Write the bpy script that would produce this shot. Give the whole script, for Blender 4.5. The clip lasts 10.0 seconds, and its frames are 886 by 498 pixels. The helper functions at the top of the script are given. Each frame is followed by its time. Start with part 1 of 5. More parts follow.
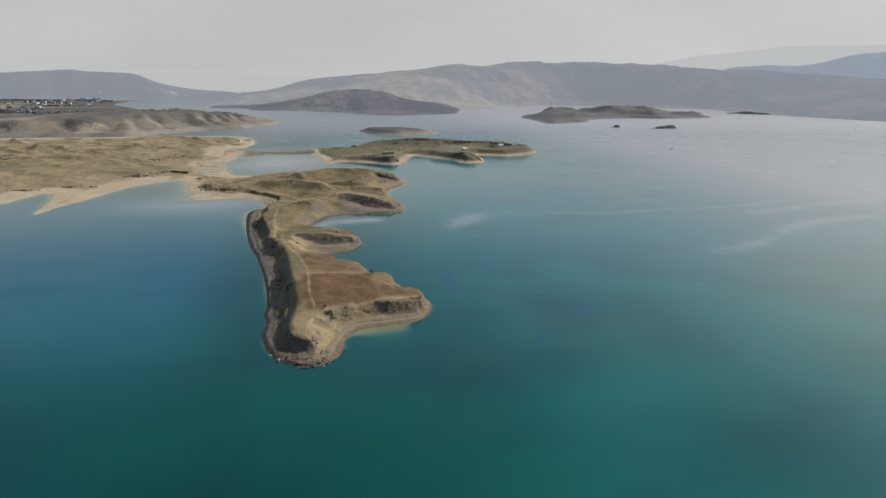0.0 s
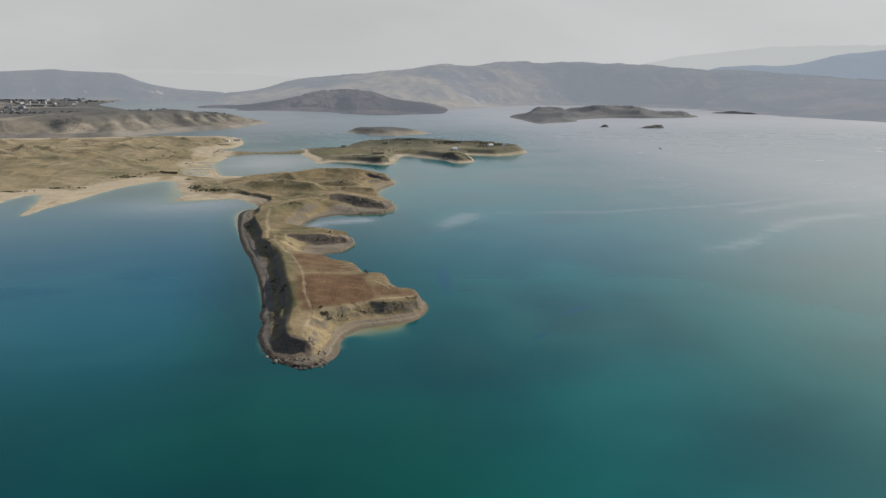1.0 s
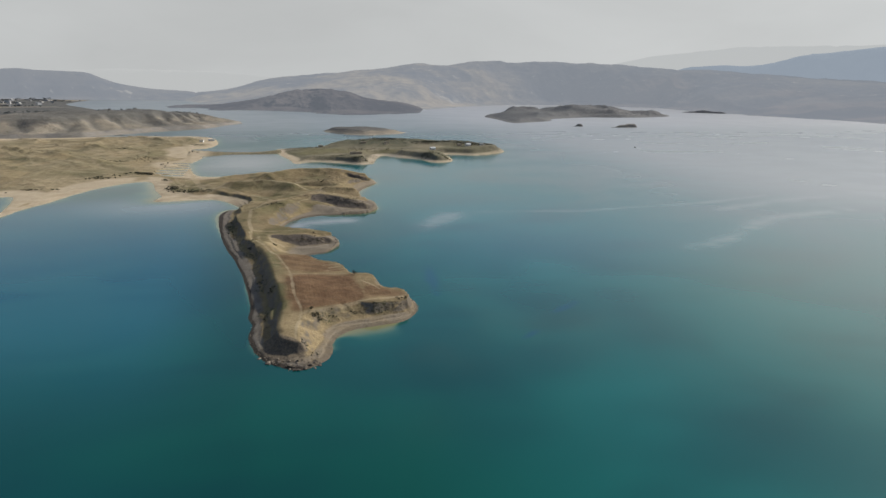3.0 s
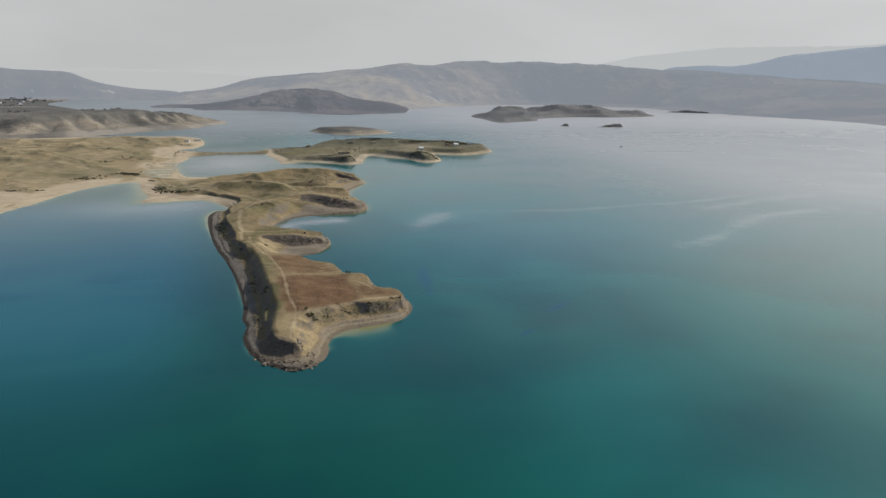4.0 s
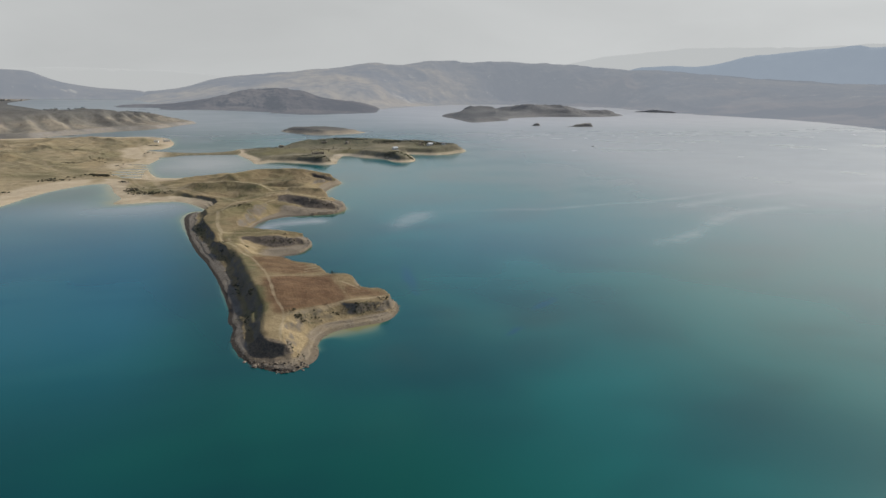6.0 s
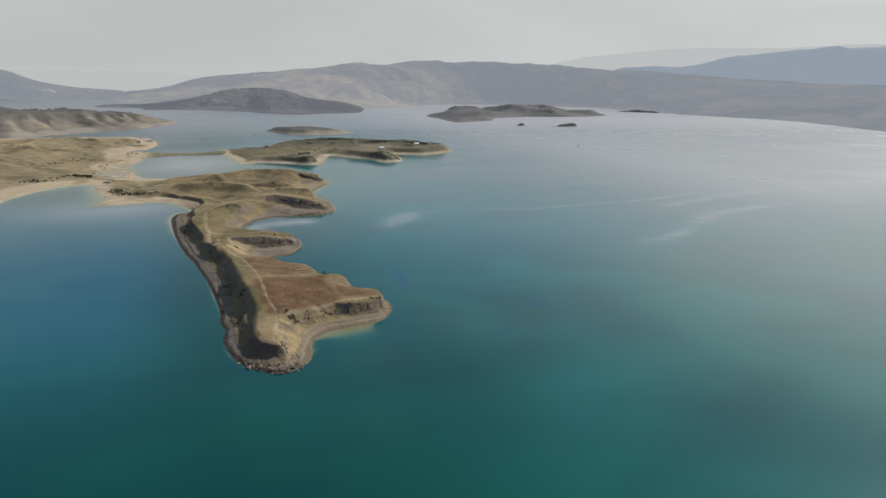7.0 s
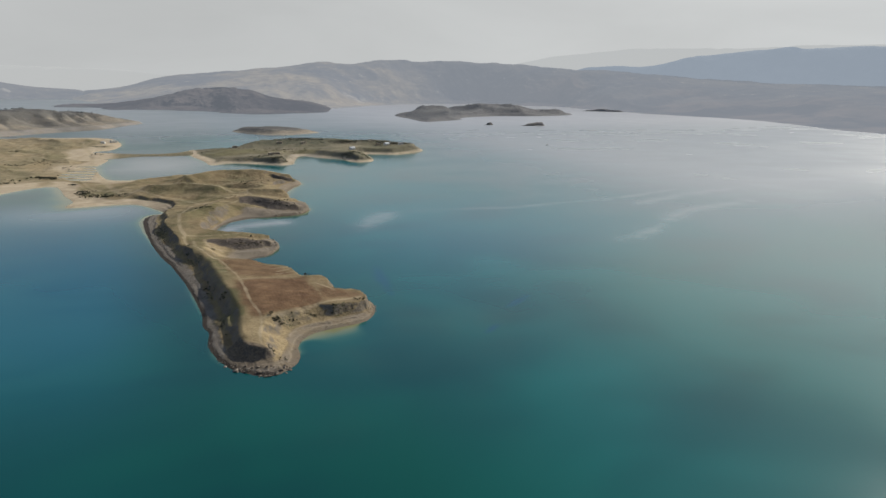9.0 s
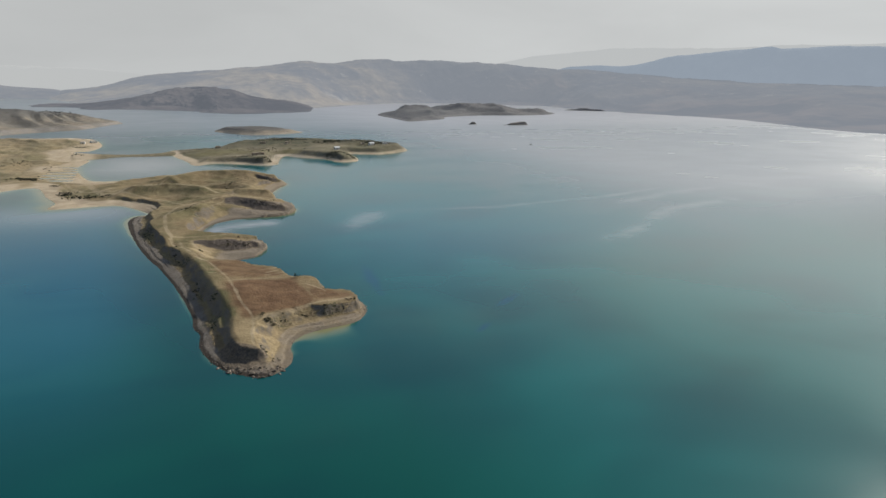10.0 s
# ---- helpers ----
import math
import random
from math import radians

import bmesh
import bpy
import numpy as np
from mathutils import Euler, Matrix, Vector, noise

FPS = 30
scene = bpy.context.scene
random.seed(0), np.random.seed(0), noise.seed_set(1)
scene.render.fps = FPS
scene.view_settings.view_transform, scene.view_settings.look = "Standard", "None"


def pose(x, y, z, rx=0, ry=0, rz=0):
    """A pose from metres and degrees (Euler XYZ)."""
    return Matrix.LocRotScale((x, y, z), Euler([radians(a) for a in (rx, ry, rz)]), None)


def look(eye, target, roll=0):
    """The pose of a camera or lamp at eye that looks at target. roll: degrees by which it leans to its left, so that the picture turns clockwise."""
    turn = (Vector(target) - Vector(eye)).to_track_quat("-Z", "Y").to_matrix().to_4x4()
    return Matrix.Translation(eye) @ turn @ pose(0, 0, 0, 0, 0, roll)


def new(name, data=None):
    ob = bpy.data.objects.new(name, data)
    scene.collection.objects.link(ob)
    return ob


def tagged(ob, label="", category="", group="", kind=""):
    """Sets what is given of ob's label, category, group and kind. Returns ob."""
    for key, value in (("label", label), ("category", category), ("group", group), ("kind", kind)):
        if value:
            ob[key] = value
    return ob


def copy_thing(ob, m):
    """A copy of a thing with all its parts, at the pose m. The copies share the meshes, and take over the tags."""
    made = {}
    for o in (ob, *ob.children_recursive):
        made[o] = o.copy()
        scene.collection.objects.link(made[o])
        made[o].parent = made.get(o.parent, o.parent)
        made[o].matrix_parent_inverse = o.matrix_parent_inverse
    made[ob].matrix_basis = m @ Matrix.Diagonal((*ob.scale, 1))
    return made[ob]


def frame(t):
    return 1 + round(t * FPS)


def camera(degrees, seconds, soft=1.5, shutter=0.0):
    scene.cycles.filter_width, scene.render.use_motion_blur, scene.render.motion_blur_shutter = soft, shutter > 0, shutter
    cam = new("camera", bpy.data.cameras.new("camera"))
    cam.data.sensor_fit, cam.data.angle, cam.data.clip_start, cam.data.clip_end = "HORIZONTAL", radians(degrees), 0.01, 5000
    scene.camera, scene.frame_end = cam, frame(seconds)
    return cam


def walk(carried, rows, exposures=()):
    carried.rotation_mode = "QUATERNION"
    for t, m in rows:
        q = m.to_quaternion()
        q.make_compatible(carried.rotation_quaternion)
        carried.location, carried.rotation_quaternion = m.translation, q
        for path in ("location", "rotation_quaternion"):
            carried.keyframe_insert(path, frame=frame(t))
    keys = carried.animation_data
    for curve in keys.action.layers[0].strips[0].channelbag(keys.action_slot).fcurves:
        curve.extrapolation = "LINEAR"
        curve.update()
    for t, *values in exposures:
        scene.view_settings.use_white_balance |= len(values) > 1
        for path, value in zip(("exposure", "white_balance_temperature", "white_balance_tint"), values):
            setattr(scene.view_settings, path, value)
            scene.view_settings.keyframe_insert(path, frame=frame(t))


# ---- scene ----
cam = camera(67.426, 10.0, soft=1.5)
walk(cam, [
    (0.0, look((0.00, -284.53, 125.00), (84.97, 94.08, 27.88), 0.738)),
    (1.0, look((-4.07, -283.73, 125.05), (87.82, 93.27, 27.93), 0.742)),
    (2.0, look((-8.37, -283.02, 125.09), (90.91, 92.09, 27.95), 0.761)),
    (3.0, look((-12.82, -282.29, 125.11), (94.24, 90.66, 27.94), 0.793)),
    (4.0, look((-17.37, -281.47, 125.09), (97.83, 89.07, 27.94), 0.834)),
    (5.0, look((-21.95, -280.51, 125.06), (101.66, 87.31, 27.96), 0.880)),
    (6.0, look((-26.55, -279.46, 125.05), (105.74, 85.35, 28.02), 0.927)),
    (7.0, look((-31.13, -278.38, 125.09), (110.04, 83.10, 28.14), 0.968)),
    (8.0, look((-35.71, -277.40, 125.26), (114.53, 80.41, 28.34), 1.000)),
    (9.0, look((-40.30, -276.70, 125.62), (119.16, 77.09, 28.63), 1.013)),
    (10.0, look((-44.93, -276.48, 126.26), (123.87, 72.87, 29.03), 1.003)),
])

# ---- world, sun, exposure ----
SUN_AZ, SUN_EL = radians(66), radians(35)
SUN_DIR = Vector((math.sin(SUN_AZ) * math.cos(SUN_EL), math.cos(SUN_AZ) * math.cos(SUN_EL), math.sin(SUN_EL)))


class Nodes:
    """Short hand for building node trees."""

    def __init__(self, tree):
        self.tree = tree
        tree.nodes.clear()

    def add(self, kind, **settings):
        node = self.tree.nodes.new(kind)
        ins = settings.pop("ins", {})
        for key, value in settings.items():
            setattr(node, key, value)
        for key, value in ins.items():
            if isinstance(value, bpy.types.NodeSocket):
                self.tree.links.new(value, node.inputs[key])
            else:
                node.inputs[key].default_value = value
        return node

    def math(self, op, a, b=0.0, clamp=False):
        return self.add("ShaderNodeMath", operation=op, use_clamp=clamp, ins={0: a, 1: b}).outputs[0]

    def mix(self, fac, a, b):
        return self.add("ShaderNodeMix", data_type="RGBA", ins={0: fac, 6: a, 7: b}).outputs[2]

    def ramp(self, fac, lo, hi):
        return self.add("ShaderNodeMapRange", interpolation_type="SMOOTHSTEP", ins={0: fac, 1: lo, 2: hi}).outputs[0]

    def noise(self, vector, scale, detail=4.0, rough=0.55, distortion=0.0):
        return self.add("ShaderNodeTexNoise", ins={"Vector": vector, "Scale": scale, "Detail": detail, "Roughness": rough, "Distortion": distortion}).outputs[0]

    def attr(self, name):
        return self.add("ShaderNodeAttribute", attribute_name=name).outputs["Fac"]


def rgb(r, g, b):
    return (r, g, b, 1.0)


def build_world():
    world = bpy.data.worlds.new("hazy_sky")
    scene.world = world
    world.use_nodes = True
    n = Nodes(world.node_tree)
    way = n.add("ShaderNodeTexCoord").outputs["Generated"]
    sky = n.add("ShaderNodeTexSky", sky_type="NISHITA", sun_disc=False, sun_elevation=SUN_EL, sun_rotation=SUN_AZ, air_density=1.0, dust_density=0.6, ozone_density=2.0)
    blue = n.add("ShaderNodeVectorMath", operation="SCALE", ins={0: sky.outputs[0], "Scale": 0.095}).outputs[0]
    up = n.add("ShaderNodeSeparateXYZ", ins={0: way}).outputs[2]
    level_way = n.add("ShaderNodeVectorMath", operation="NORMALIZE", ins={0: n.add("ShaderNodeMapping", ins={0: way, 3: (1.0, 1.0, 0.0)}).outputs[0]}).outputs[0]
    near_sun = n.math("MAXIMUM", n.add("ShaderNodeVectorMath", operation="DOT_PRODUCT", ins={0: level_way, 1: Vector((math.sin(SUN_AZ - 0.05), math.cos(SUN_AZ - 0.05), 0))}).outputs["Value"], 0.0)
    glow = n.math("MULTIPLY", n.math("POWER", near_sun, 10.0), n.math("MULTIPLY", n.ramp(up, 0.09, 0.24), n.ramp(up, 0.50, 0.24)))
    flat = n.add("ShaderNodeMapping", ins={0: way, 3: (1.0, 1.0, 3.0)}).outputs[0]
    puffs = n.noise(flat, 2.6, 6.0, 0.55, 0.4)
    level = n.math("ADD", n.math("MULTIPLY", puffs, 0.16), 0.442)
    level = n.math("ADD", level, n.math("ADD", n.math("MULTIPLY", glow, 0.66), n.math("MULTIPLY", n.math("POWER", near_sun, 3.0), 0.09)))
    cloud = n.add("ShaderNodeVectorMath", operation="SCALE", ins={0: (0.975, 1.0, 1.0), "Scale": level}).outputs[0]
    gaps = n.math("MULTIPLY", n.ramp(up, 0.125, 0.27), n.ramp(puffs, 0.86, 0.52))
    gaps = n.math("MULTIPLY", gaps, n.math("SUBTRACT", 1.0, n.math("MULTIPLY", glow, 2.0, True)), clamp=True)
    both = n.mix(n.math("MULTIPLY", gaps, 0.92), cloud, blue)
    back = n.add("ShaderNodeBackground", ins={0: both, 1: 1.0})
    n.add("ShaderNodeOutputWorld", ins={0: back.outputs[0]})


build_world()
sun_data = bpy.data.lights.new("sun", "SUN")
sun_data.energy, sun_data.angle, sun_data.color = 4.2, radians(1.5), (1.0, 0.93, 0.82)
sun_lamp = new("sun", sun_data)
sun_lamp.matrix_world = look(tuple(SUN_DIR * 900), (0, 0, 0))
scene.view_settings.exposure = 0.0


# ---- materials ----
def material(name):
    m = bpy.data.materials.new(name)
    m.use_nodes = True
    return m, Nodes(m.node_tree)


def finish(n, colour, rough, height=None, depth=0.1, emit=None, power=0.0, **more):
    ins = {"Base Color": colour, "Roughness": rough, **more}
    if height is not None:
        ins["Normal"] = n.add("ShaderNodeBump", ins={"Strength": 1.0, "Distance": depth, "Height": height}).outputs[0]
    if emit is not None:
        ins["Emission Color"], ins["Emission Strength"] = emit, power
    shader = n.add("ShaderNodeBsdfPrincipled", ins=ins)
    n.add("ShaderNodeOutputMaterial", ins={0: shader.outputs[0]})


def ground_material(name, soil, dry, grass, rock, sand, scale=1.0, bush=rgb(0.050, 0.052, 0.026)):
    """Dry earth: bare soil, straw-coloured grass, dark steep banks, a pale drawdown zone, tracks and a ploughed field."""
    m, n = material(name)
    geo = n.add("ShaderNodeNewGeometry")
    place = geo.outputs["Position"]
    coarse = n.noise(place, 0.018 / scale, 5.0, 0.6, 0.3)
    medium = n.noise(place, 0.11 / scale, 5.0, 0.62, 0.5)
    fine = n.noise(place, 0.8 / scale, 5.0, 0.7)
    colour = n.mix(n.ramp(medium, 0.35, 0.65), soil, dry)
    colour = n.mix(n.math("MULTIPLY", n.ramp(coarse, 0.42, 0.62), n.math("ADD", n.attr("grass"), 0.25)), colour, grass)
    colour = n.mix(n.attr("lush"), colour, n.mix(n.ramp(medium, 0.35, 0.65), rgb(0.136, 0.122, 0.060), rgb(0.194, 0.172, 0.088)))
    colour = n.mix(n.math("MULTIPLY", n.attr("bare"), n.ramp(medium, 0.15, 0.55)), colour, n.mix(n.ramp(fine, 0.3, 0.7), rgb(0.260, 0.198, 0.110), rgb(0.342, 0.268, 0.153)))
    field = n.attr("field")
    rows = n.add("ShaderNodeTexWave", wave_type="BANDS", bands_direction="X", ins={"Vector": place, "Scale": 0.16, "Distortion": 3.0, "Detail": 3.0, "Detail Scale": 0.3}).outputs["Fac"]
    tilled = n.mix(n.math("ADD", n.math("MULTIPLY", rows, 0.12), n.math("MULTIPLY", n.ramp(medium, 0.3, 0.7), 0.85)), rgb(0.108, 0.061, 0.032), rgb(0.190, 0.118, 0.064))
    colour = n.mix(n.math("MULTIPLY", field, n.ramp(n.math("ADD", medium, n.math("MULTIPLY", field, 0.35)), 0.42, 0.68)), colour, tilled)
    up = n.add("ShaderNodeSeparateXYZ", ins={0: geo.outputs["Normal"]}).outputs[2]
    tall = n.add("ShaderNodeSeparateXYZ", ins={0: place}).outputs[2]
    steep = n.ramp(n.math("ADD", up, n.math("MULTIPLY", n.math("SUBTRACT", medium, 0.5), 0.25)), 0.87, 0.68)
    banks = n.mix(n.ramp(n.math("ADD", n.math("MULTIPLY", fine, 0.5), n.math("MULTIPLY", medium, 0.5)), 0.40, 0.60), n.mix(0.15, rock, bush), n.mix(0.6, rock, soil))
    colour = n.mix(steep, colour, banks)
    colour = n.mix(n.math("MULTIPLY", n.attr("bank"), n.ramp(medium, 0.10, 0.45)), colour, n.mix(n.ramp(fine, 0.35, 0.65), rgb(0.076, 0.064, 0.054), rgb(0.142, 0.116, 0.090)))
    shore = n.attr("beach")
    lines = n.add("ShaderNodeTexWave", wave_type="BANDS", bands_direction="Z", ins={"Vector": place, "Scale": 0.55, "Distortion": 1.5, "Detail": 3.0, "Detail Scale": 0.4}).outputs["Fac"]
    strand = n.mix(n.math("MULTIPLY", lines, n.ramp(coarse, 0.4, 0.6)), sand, n.mix(0.35, sand, rock))
    strand = n.mix(n.math("MULTIPLY", n.ramp(medium, 0.40, 0.68), 0.6), strand, soil)
    strand = n.mix(n.math("MULTIPLY", n.attr("pale"), n.math("ADD", n.math("MULTIPLY", n.ramp(coarse, 0.38, 0.55), 0.45), 0.55)), strand, n.mix(n.ramp(medium, 0.3, 0.7), rgb(0.40, 0.32, 0.215), rgb(0.52, 0.432, 0.305)))
    # Greyer, darker tone for the western, tip and spur beaches.
    strand = n.mix(n.attr("mud"), strand, n.mix(n.ramp(medium, 0.3, 0.7), rgb(0.136, 0.116, 0.093), rgb(0.200, 0.174, 0.141)))
    colour = n.mix(n.math("MULTIPLY", shore, n.math("SUBTRACT", 1.0, n.math("MULTIPLY", steep, 0.6))), colour, strand)
    colour = n.mix(n.math("MULTIPLY", n.attr("track"), 0.9), colour, n.mix(fine, rgb(0.32, 0.255, 0.160), rgb(0.42, 0.345, 0.225)))
    colour = n.mix(n.math("MULTIPLY", n.attr("scrub"), n.ramp(fine, 0.47 - 0.045 * (scale - 1), 0.58 - 0.045 * (scale - 1))), colour, bush)
    # Wet rim, darkened further to paint in the shade of a low scarp.
    wet_shade = n.ramp(tall, 0.80, 0.42)
    colour = n.mix(n.math("MULTIPLY", wet_shade, n.math("MULTIPLY", n.math("MULTIPLY", n.math("SUBTRACT", 1.0, n.attr("pale")), n.math("ADD", n.math("MULTIPLY", n.attr("mud"), 0.55), 0.45)), 0.9 if scale == 1.0 else 0.3)), colour, rgb(0.042, 0.033, 0.026))
    tufts = n.math("MULTIPLY", n.ramp(n.noise(place, 0.55 / scale, 3.0, 0.7), 0.60, 0.70), n.math("SUBTRACT", 1.0, n.math("MAXIMUM", shore, n.attr("bare"))))
    colour = n.mix(n.math("MULTIPLY", tufts, 0.45), colour, rgb(0.075, 0.066, 0.036))
    speck = n.math("MULTIPLY", n.math("SUBTRACT", fine, 0.5), 0.5)
    colour = n.add("ShaderNodeHueSaturation", ins={"Value": n.math("ADD", speck, 1.0), "Color": colour}).outputs[0]
    relief = n.math("ADD", n.math("MULTIPLY", medium, 1.6), fine)
    relief = n.math("MULTIPLY", relief, n.math("SUBTRACT", 1.0, n.math("MULTIPLY", n.math("MAXIMUM", n.attr("bare"), n.math("MULTIPLY", shore, 0.6)), 0.65)))
    finish(n, colour, 0.95, relief, 0.55 * scale, **{"Specular IOR Level": 0.15})
    return m


def water_material():
    """Still lake water: teal depths, bluer and greener reaches, pale shoals, wind slicks, dark gusts, and haze and sky
    reflection painted in pale.
    """
    m, n = material("lake_water")
    place = n.add("ShaderNodeNewGeometry").outputs["Position"]
    drift = n.noise(place, 0.0065, 2.0, 0.5, 0.8)
    patch = n.noise(n.add("ShaderNodeMapping", ins={0: place, 2: (0, 0, 0.5), 3: (0.6, 1.0, 1.0)}).outputs[0], 0.016, 1.0, 0.5, 0.5)
    mottled = n.math("ADD", n.math("MULTIPLY", drift, 0.65), n.math("MULTIPLY", patch, 0.35))
    deep = n.mix(n.ramp(mottled, 0.36, 0.64), rgb(0.001, 0.043, 0.044), rgb(0.001, 0.066, 0.051))
    deep = n.mix(n.math("MULTIPLY", n.attr("milky"), n.ramp(mottled, 0.05, 0.75)), deep, rgb(0.007, 0.145, 0.148))
    deep = n.mix(n.math("MULTIPLY", n.attr("blue"), 0.8), deep, n.mix(n.ramp(patch, 0.35, 0.65), rgb(0.005, 0.098, 0.146), rgb(0.012, 0.116, 0.158)))
    # Far water and lagoon: haze and sky reflection put into the body colour.
    deep = n.mix(n.attr("haze_sheen"), deep, rgb(0.385, 0.392, 0.402))
    deep = n.mix(n.math("MULTIPLY", n.attr("gust"), 0.8), deep, rgb(0.001, 0.066, 0.115))
    shoal = n.attr("shoal")
    body = n.mix(n.ramp(shoal, 0.12, 0.85), deep, rgb(0.055, 0.150, 0.112))
    body = n.mix(n.ramp(shoal, 0.42, 0.95), body, rgb(0.205, 0.205, 0.105))
    streaky = n.noise(n.add("ShaderNodeMapping", ins={0: place, 3: (0.06, 0.25, 0.1)}).outputs[0], 1.0, 4.0, 0.65)
    # Sky reflected in slicks and in the bay, painted as a pale body colour.
    sky_streaks = n.math("MULTIPLY", n.attr("sky_slick"), n.ramp(streaky, -0.3, 0.7))
    body = n.mix(n.math("MULTIPLY", sky_streaks, 0.55), body, rgb(0.35, 0.365, 0.375))
    tiny = n.noise(place, 0.9, 3.0, 0.6)
    swell = n.noise(n.add("ShaderNodeMapping", ins={0: place, 2: (0, 0, 0.6), 3: (0.05, 0.14, 0.1)}).outputs[0], 1.0, 3.0, 0.6)
    relief = n.math("ADD", n.math("MULTIPLY", tiny, 0.10), n.math("MULTIPLY", swell, 0.6))
    relief = n.math("MULTIPLY", relief, n.math("SUBTRACT", 1.0, n.math("MULTIPLY", n.math("MAXIMUM", n.attr("ruffle"), n.attr("calm")), 2.8, True)))
    rough = n.math("ADD", n.math("MULTIPLY", n.ramp(mottled, 0.35, 0.65), 0.05), n.math("ADD", n.math("MULTIPLY", n.attr("ruffle"), 0.20), 0.085))
    rough = n.math("SUBTRACT", rough, n.math("MULTIPLY", n.attr("calm"), 0.08))
    finish(n, body, rough, relief, 0.03, IOR=1.33, **{"Specular IOR Level": 0.38})
    return m


SHORE_EARTH = ground_material("sandy_earth", rgb(0.264, 0.210, 0.126), rgb(0.355, 0.288, 0.180), rgb(0.184, 0.160, 0.090), rgb(0.085, 0.072, 0.056), rgb(0.44, 0.365, 0.27), 2.0)
TAN = ground_material("dry_earth", rgb(0.184, 0.137, 0.075), rgb(0.260, 0.198, 0.110), rgb(0.130, 0.115, 0.056), rgb(0.180, 0.158, 0.136), rgb(0.222, 0.184, 0.134))
ISLE = ground_material("island_earth", rgb(0.195, 0.166, 0.108), rgb(0.275, 0.236, 0.162), rgb(0.155, 0.144, 0.088), rgb(0.145, 0.130, 0.105), rgb(0.50, 0.44, 0.355), 2.0, rgb(0.070, 0.073, 0.048))
# Paler, greyer soils: haze of the distance mixed into the base colours.
HAZED_ISLE_EARTH = ground_material("hazed_island_earth", rgb(0.148, 0.150, 0.150), rgb(0.185, 0.182, 0.178), rgb(0.125, 0.131, 0.135), rgb(0.105, 0.111, 0.120), rgb(0.195, 0.190, 0.184), 6.0, rgb(0.085, 0.090, 0.096))
HAZED_EARTH = ground_material("hazed_earth", rgb(0.270, 0.232, 0.178), rgb(0.350, 0.302, 0.232), rgb(0.190, 0.178, 0.150), rgb(0.150, 0.146, 0.144), rgb(0.295, 0.272, 0.242), 5.0, rgb(0.122, 0.120, 0.112))
WATER = water_material()


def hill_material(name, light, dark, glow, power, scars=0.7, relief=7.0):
    """Far bare hills; the haze of the air between is put in as emission of their own."""
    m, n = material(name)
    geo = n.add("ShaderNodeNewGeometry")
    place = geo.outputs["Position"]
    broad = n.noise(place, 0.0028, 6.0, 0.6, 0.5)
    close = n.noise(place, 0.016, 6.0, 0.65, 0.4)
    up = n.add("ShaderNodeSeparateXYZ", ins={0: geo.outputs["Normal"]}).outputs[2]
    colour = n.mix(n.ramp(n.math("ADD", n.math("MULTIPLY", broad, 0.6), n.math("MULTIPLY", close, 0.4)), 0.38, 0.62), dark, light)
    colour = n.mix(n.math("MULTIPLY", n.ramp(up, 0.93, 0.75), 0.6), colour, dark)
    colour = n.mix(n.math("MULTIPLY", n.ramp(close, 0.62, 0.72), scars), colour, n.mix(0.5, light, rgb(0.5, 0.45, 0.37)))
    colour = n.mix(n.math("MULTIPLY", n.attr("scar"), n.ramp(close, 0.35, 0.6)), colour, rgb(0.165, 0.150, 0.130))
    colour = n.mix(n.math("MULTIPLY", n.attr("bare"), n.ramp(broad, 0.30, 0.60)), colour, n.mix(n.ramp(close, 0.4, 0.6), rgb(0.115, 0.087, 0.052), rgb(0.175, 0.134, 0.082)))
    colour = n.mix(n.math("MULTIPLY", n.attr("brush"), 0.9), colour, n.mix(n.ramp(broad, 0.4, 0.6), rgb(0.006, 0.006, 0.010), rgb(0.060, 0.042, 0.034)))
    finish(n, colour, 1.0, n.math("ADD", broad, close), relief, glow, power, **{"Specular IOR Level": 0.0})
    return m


# Emission colour and strength imitate haze; the faintest hills emit most.
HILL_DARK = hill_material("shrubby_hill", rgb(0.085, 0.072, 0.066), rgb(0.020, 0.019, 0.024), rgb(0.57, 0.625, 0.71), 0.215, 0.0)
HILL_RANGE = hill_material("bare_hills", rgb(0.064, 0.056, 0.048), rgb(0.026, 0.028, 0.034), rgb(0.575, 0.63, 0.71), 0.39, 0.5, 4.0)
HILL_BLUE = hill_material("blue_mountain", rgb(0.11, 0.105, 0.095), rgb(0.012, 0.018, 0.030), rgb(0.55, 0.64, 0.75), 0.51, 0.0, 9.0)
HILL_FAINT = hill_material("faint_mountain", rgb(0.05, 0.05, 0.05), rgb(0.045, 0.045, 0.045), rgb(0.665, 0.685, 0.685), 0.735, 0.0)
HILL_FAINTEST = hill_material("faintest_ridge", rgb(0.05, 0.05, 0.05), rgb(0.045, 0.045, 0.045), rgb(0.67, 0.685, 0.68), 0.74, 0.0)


# ---- numeric helpers ----
LATTICE = np.random.RandomState(7).rand(256, 256)


def value_noise(x, y):
    xi, yi = np.floor(x).astype(int), np.floor(y).astype(int)
    fx, fy = x - xi, y - yi
    fx, fy = fx * fx * (3 - 2 * fx), fy * fy * (3 - 2 * fy)
    a, b = LATTICE[xi % 256, yi % 256], LATTICE[(xi + 1) % 256, yi % 256]
    c, d = LATTICE[xi % 256, (yi + 1) % 256], LATTICE[(xi + 1) % 256, (yi + 1) % 256]
    return (a * (1 - fx) + b * fx) * (1 - fy) + (c * (1 - fx) + d * fx) * fy


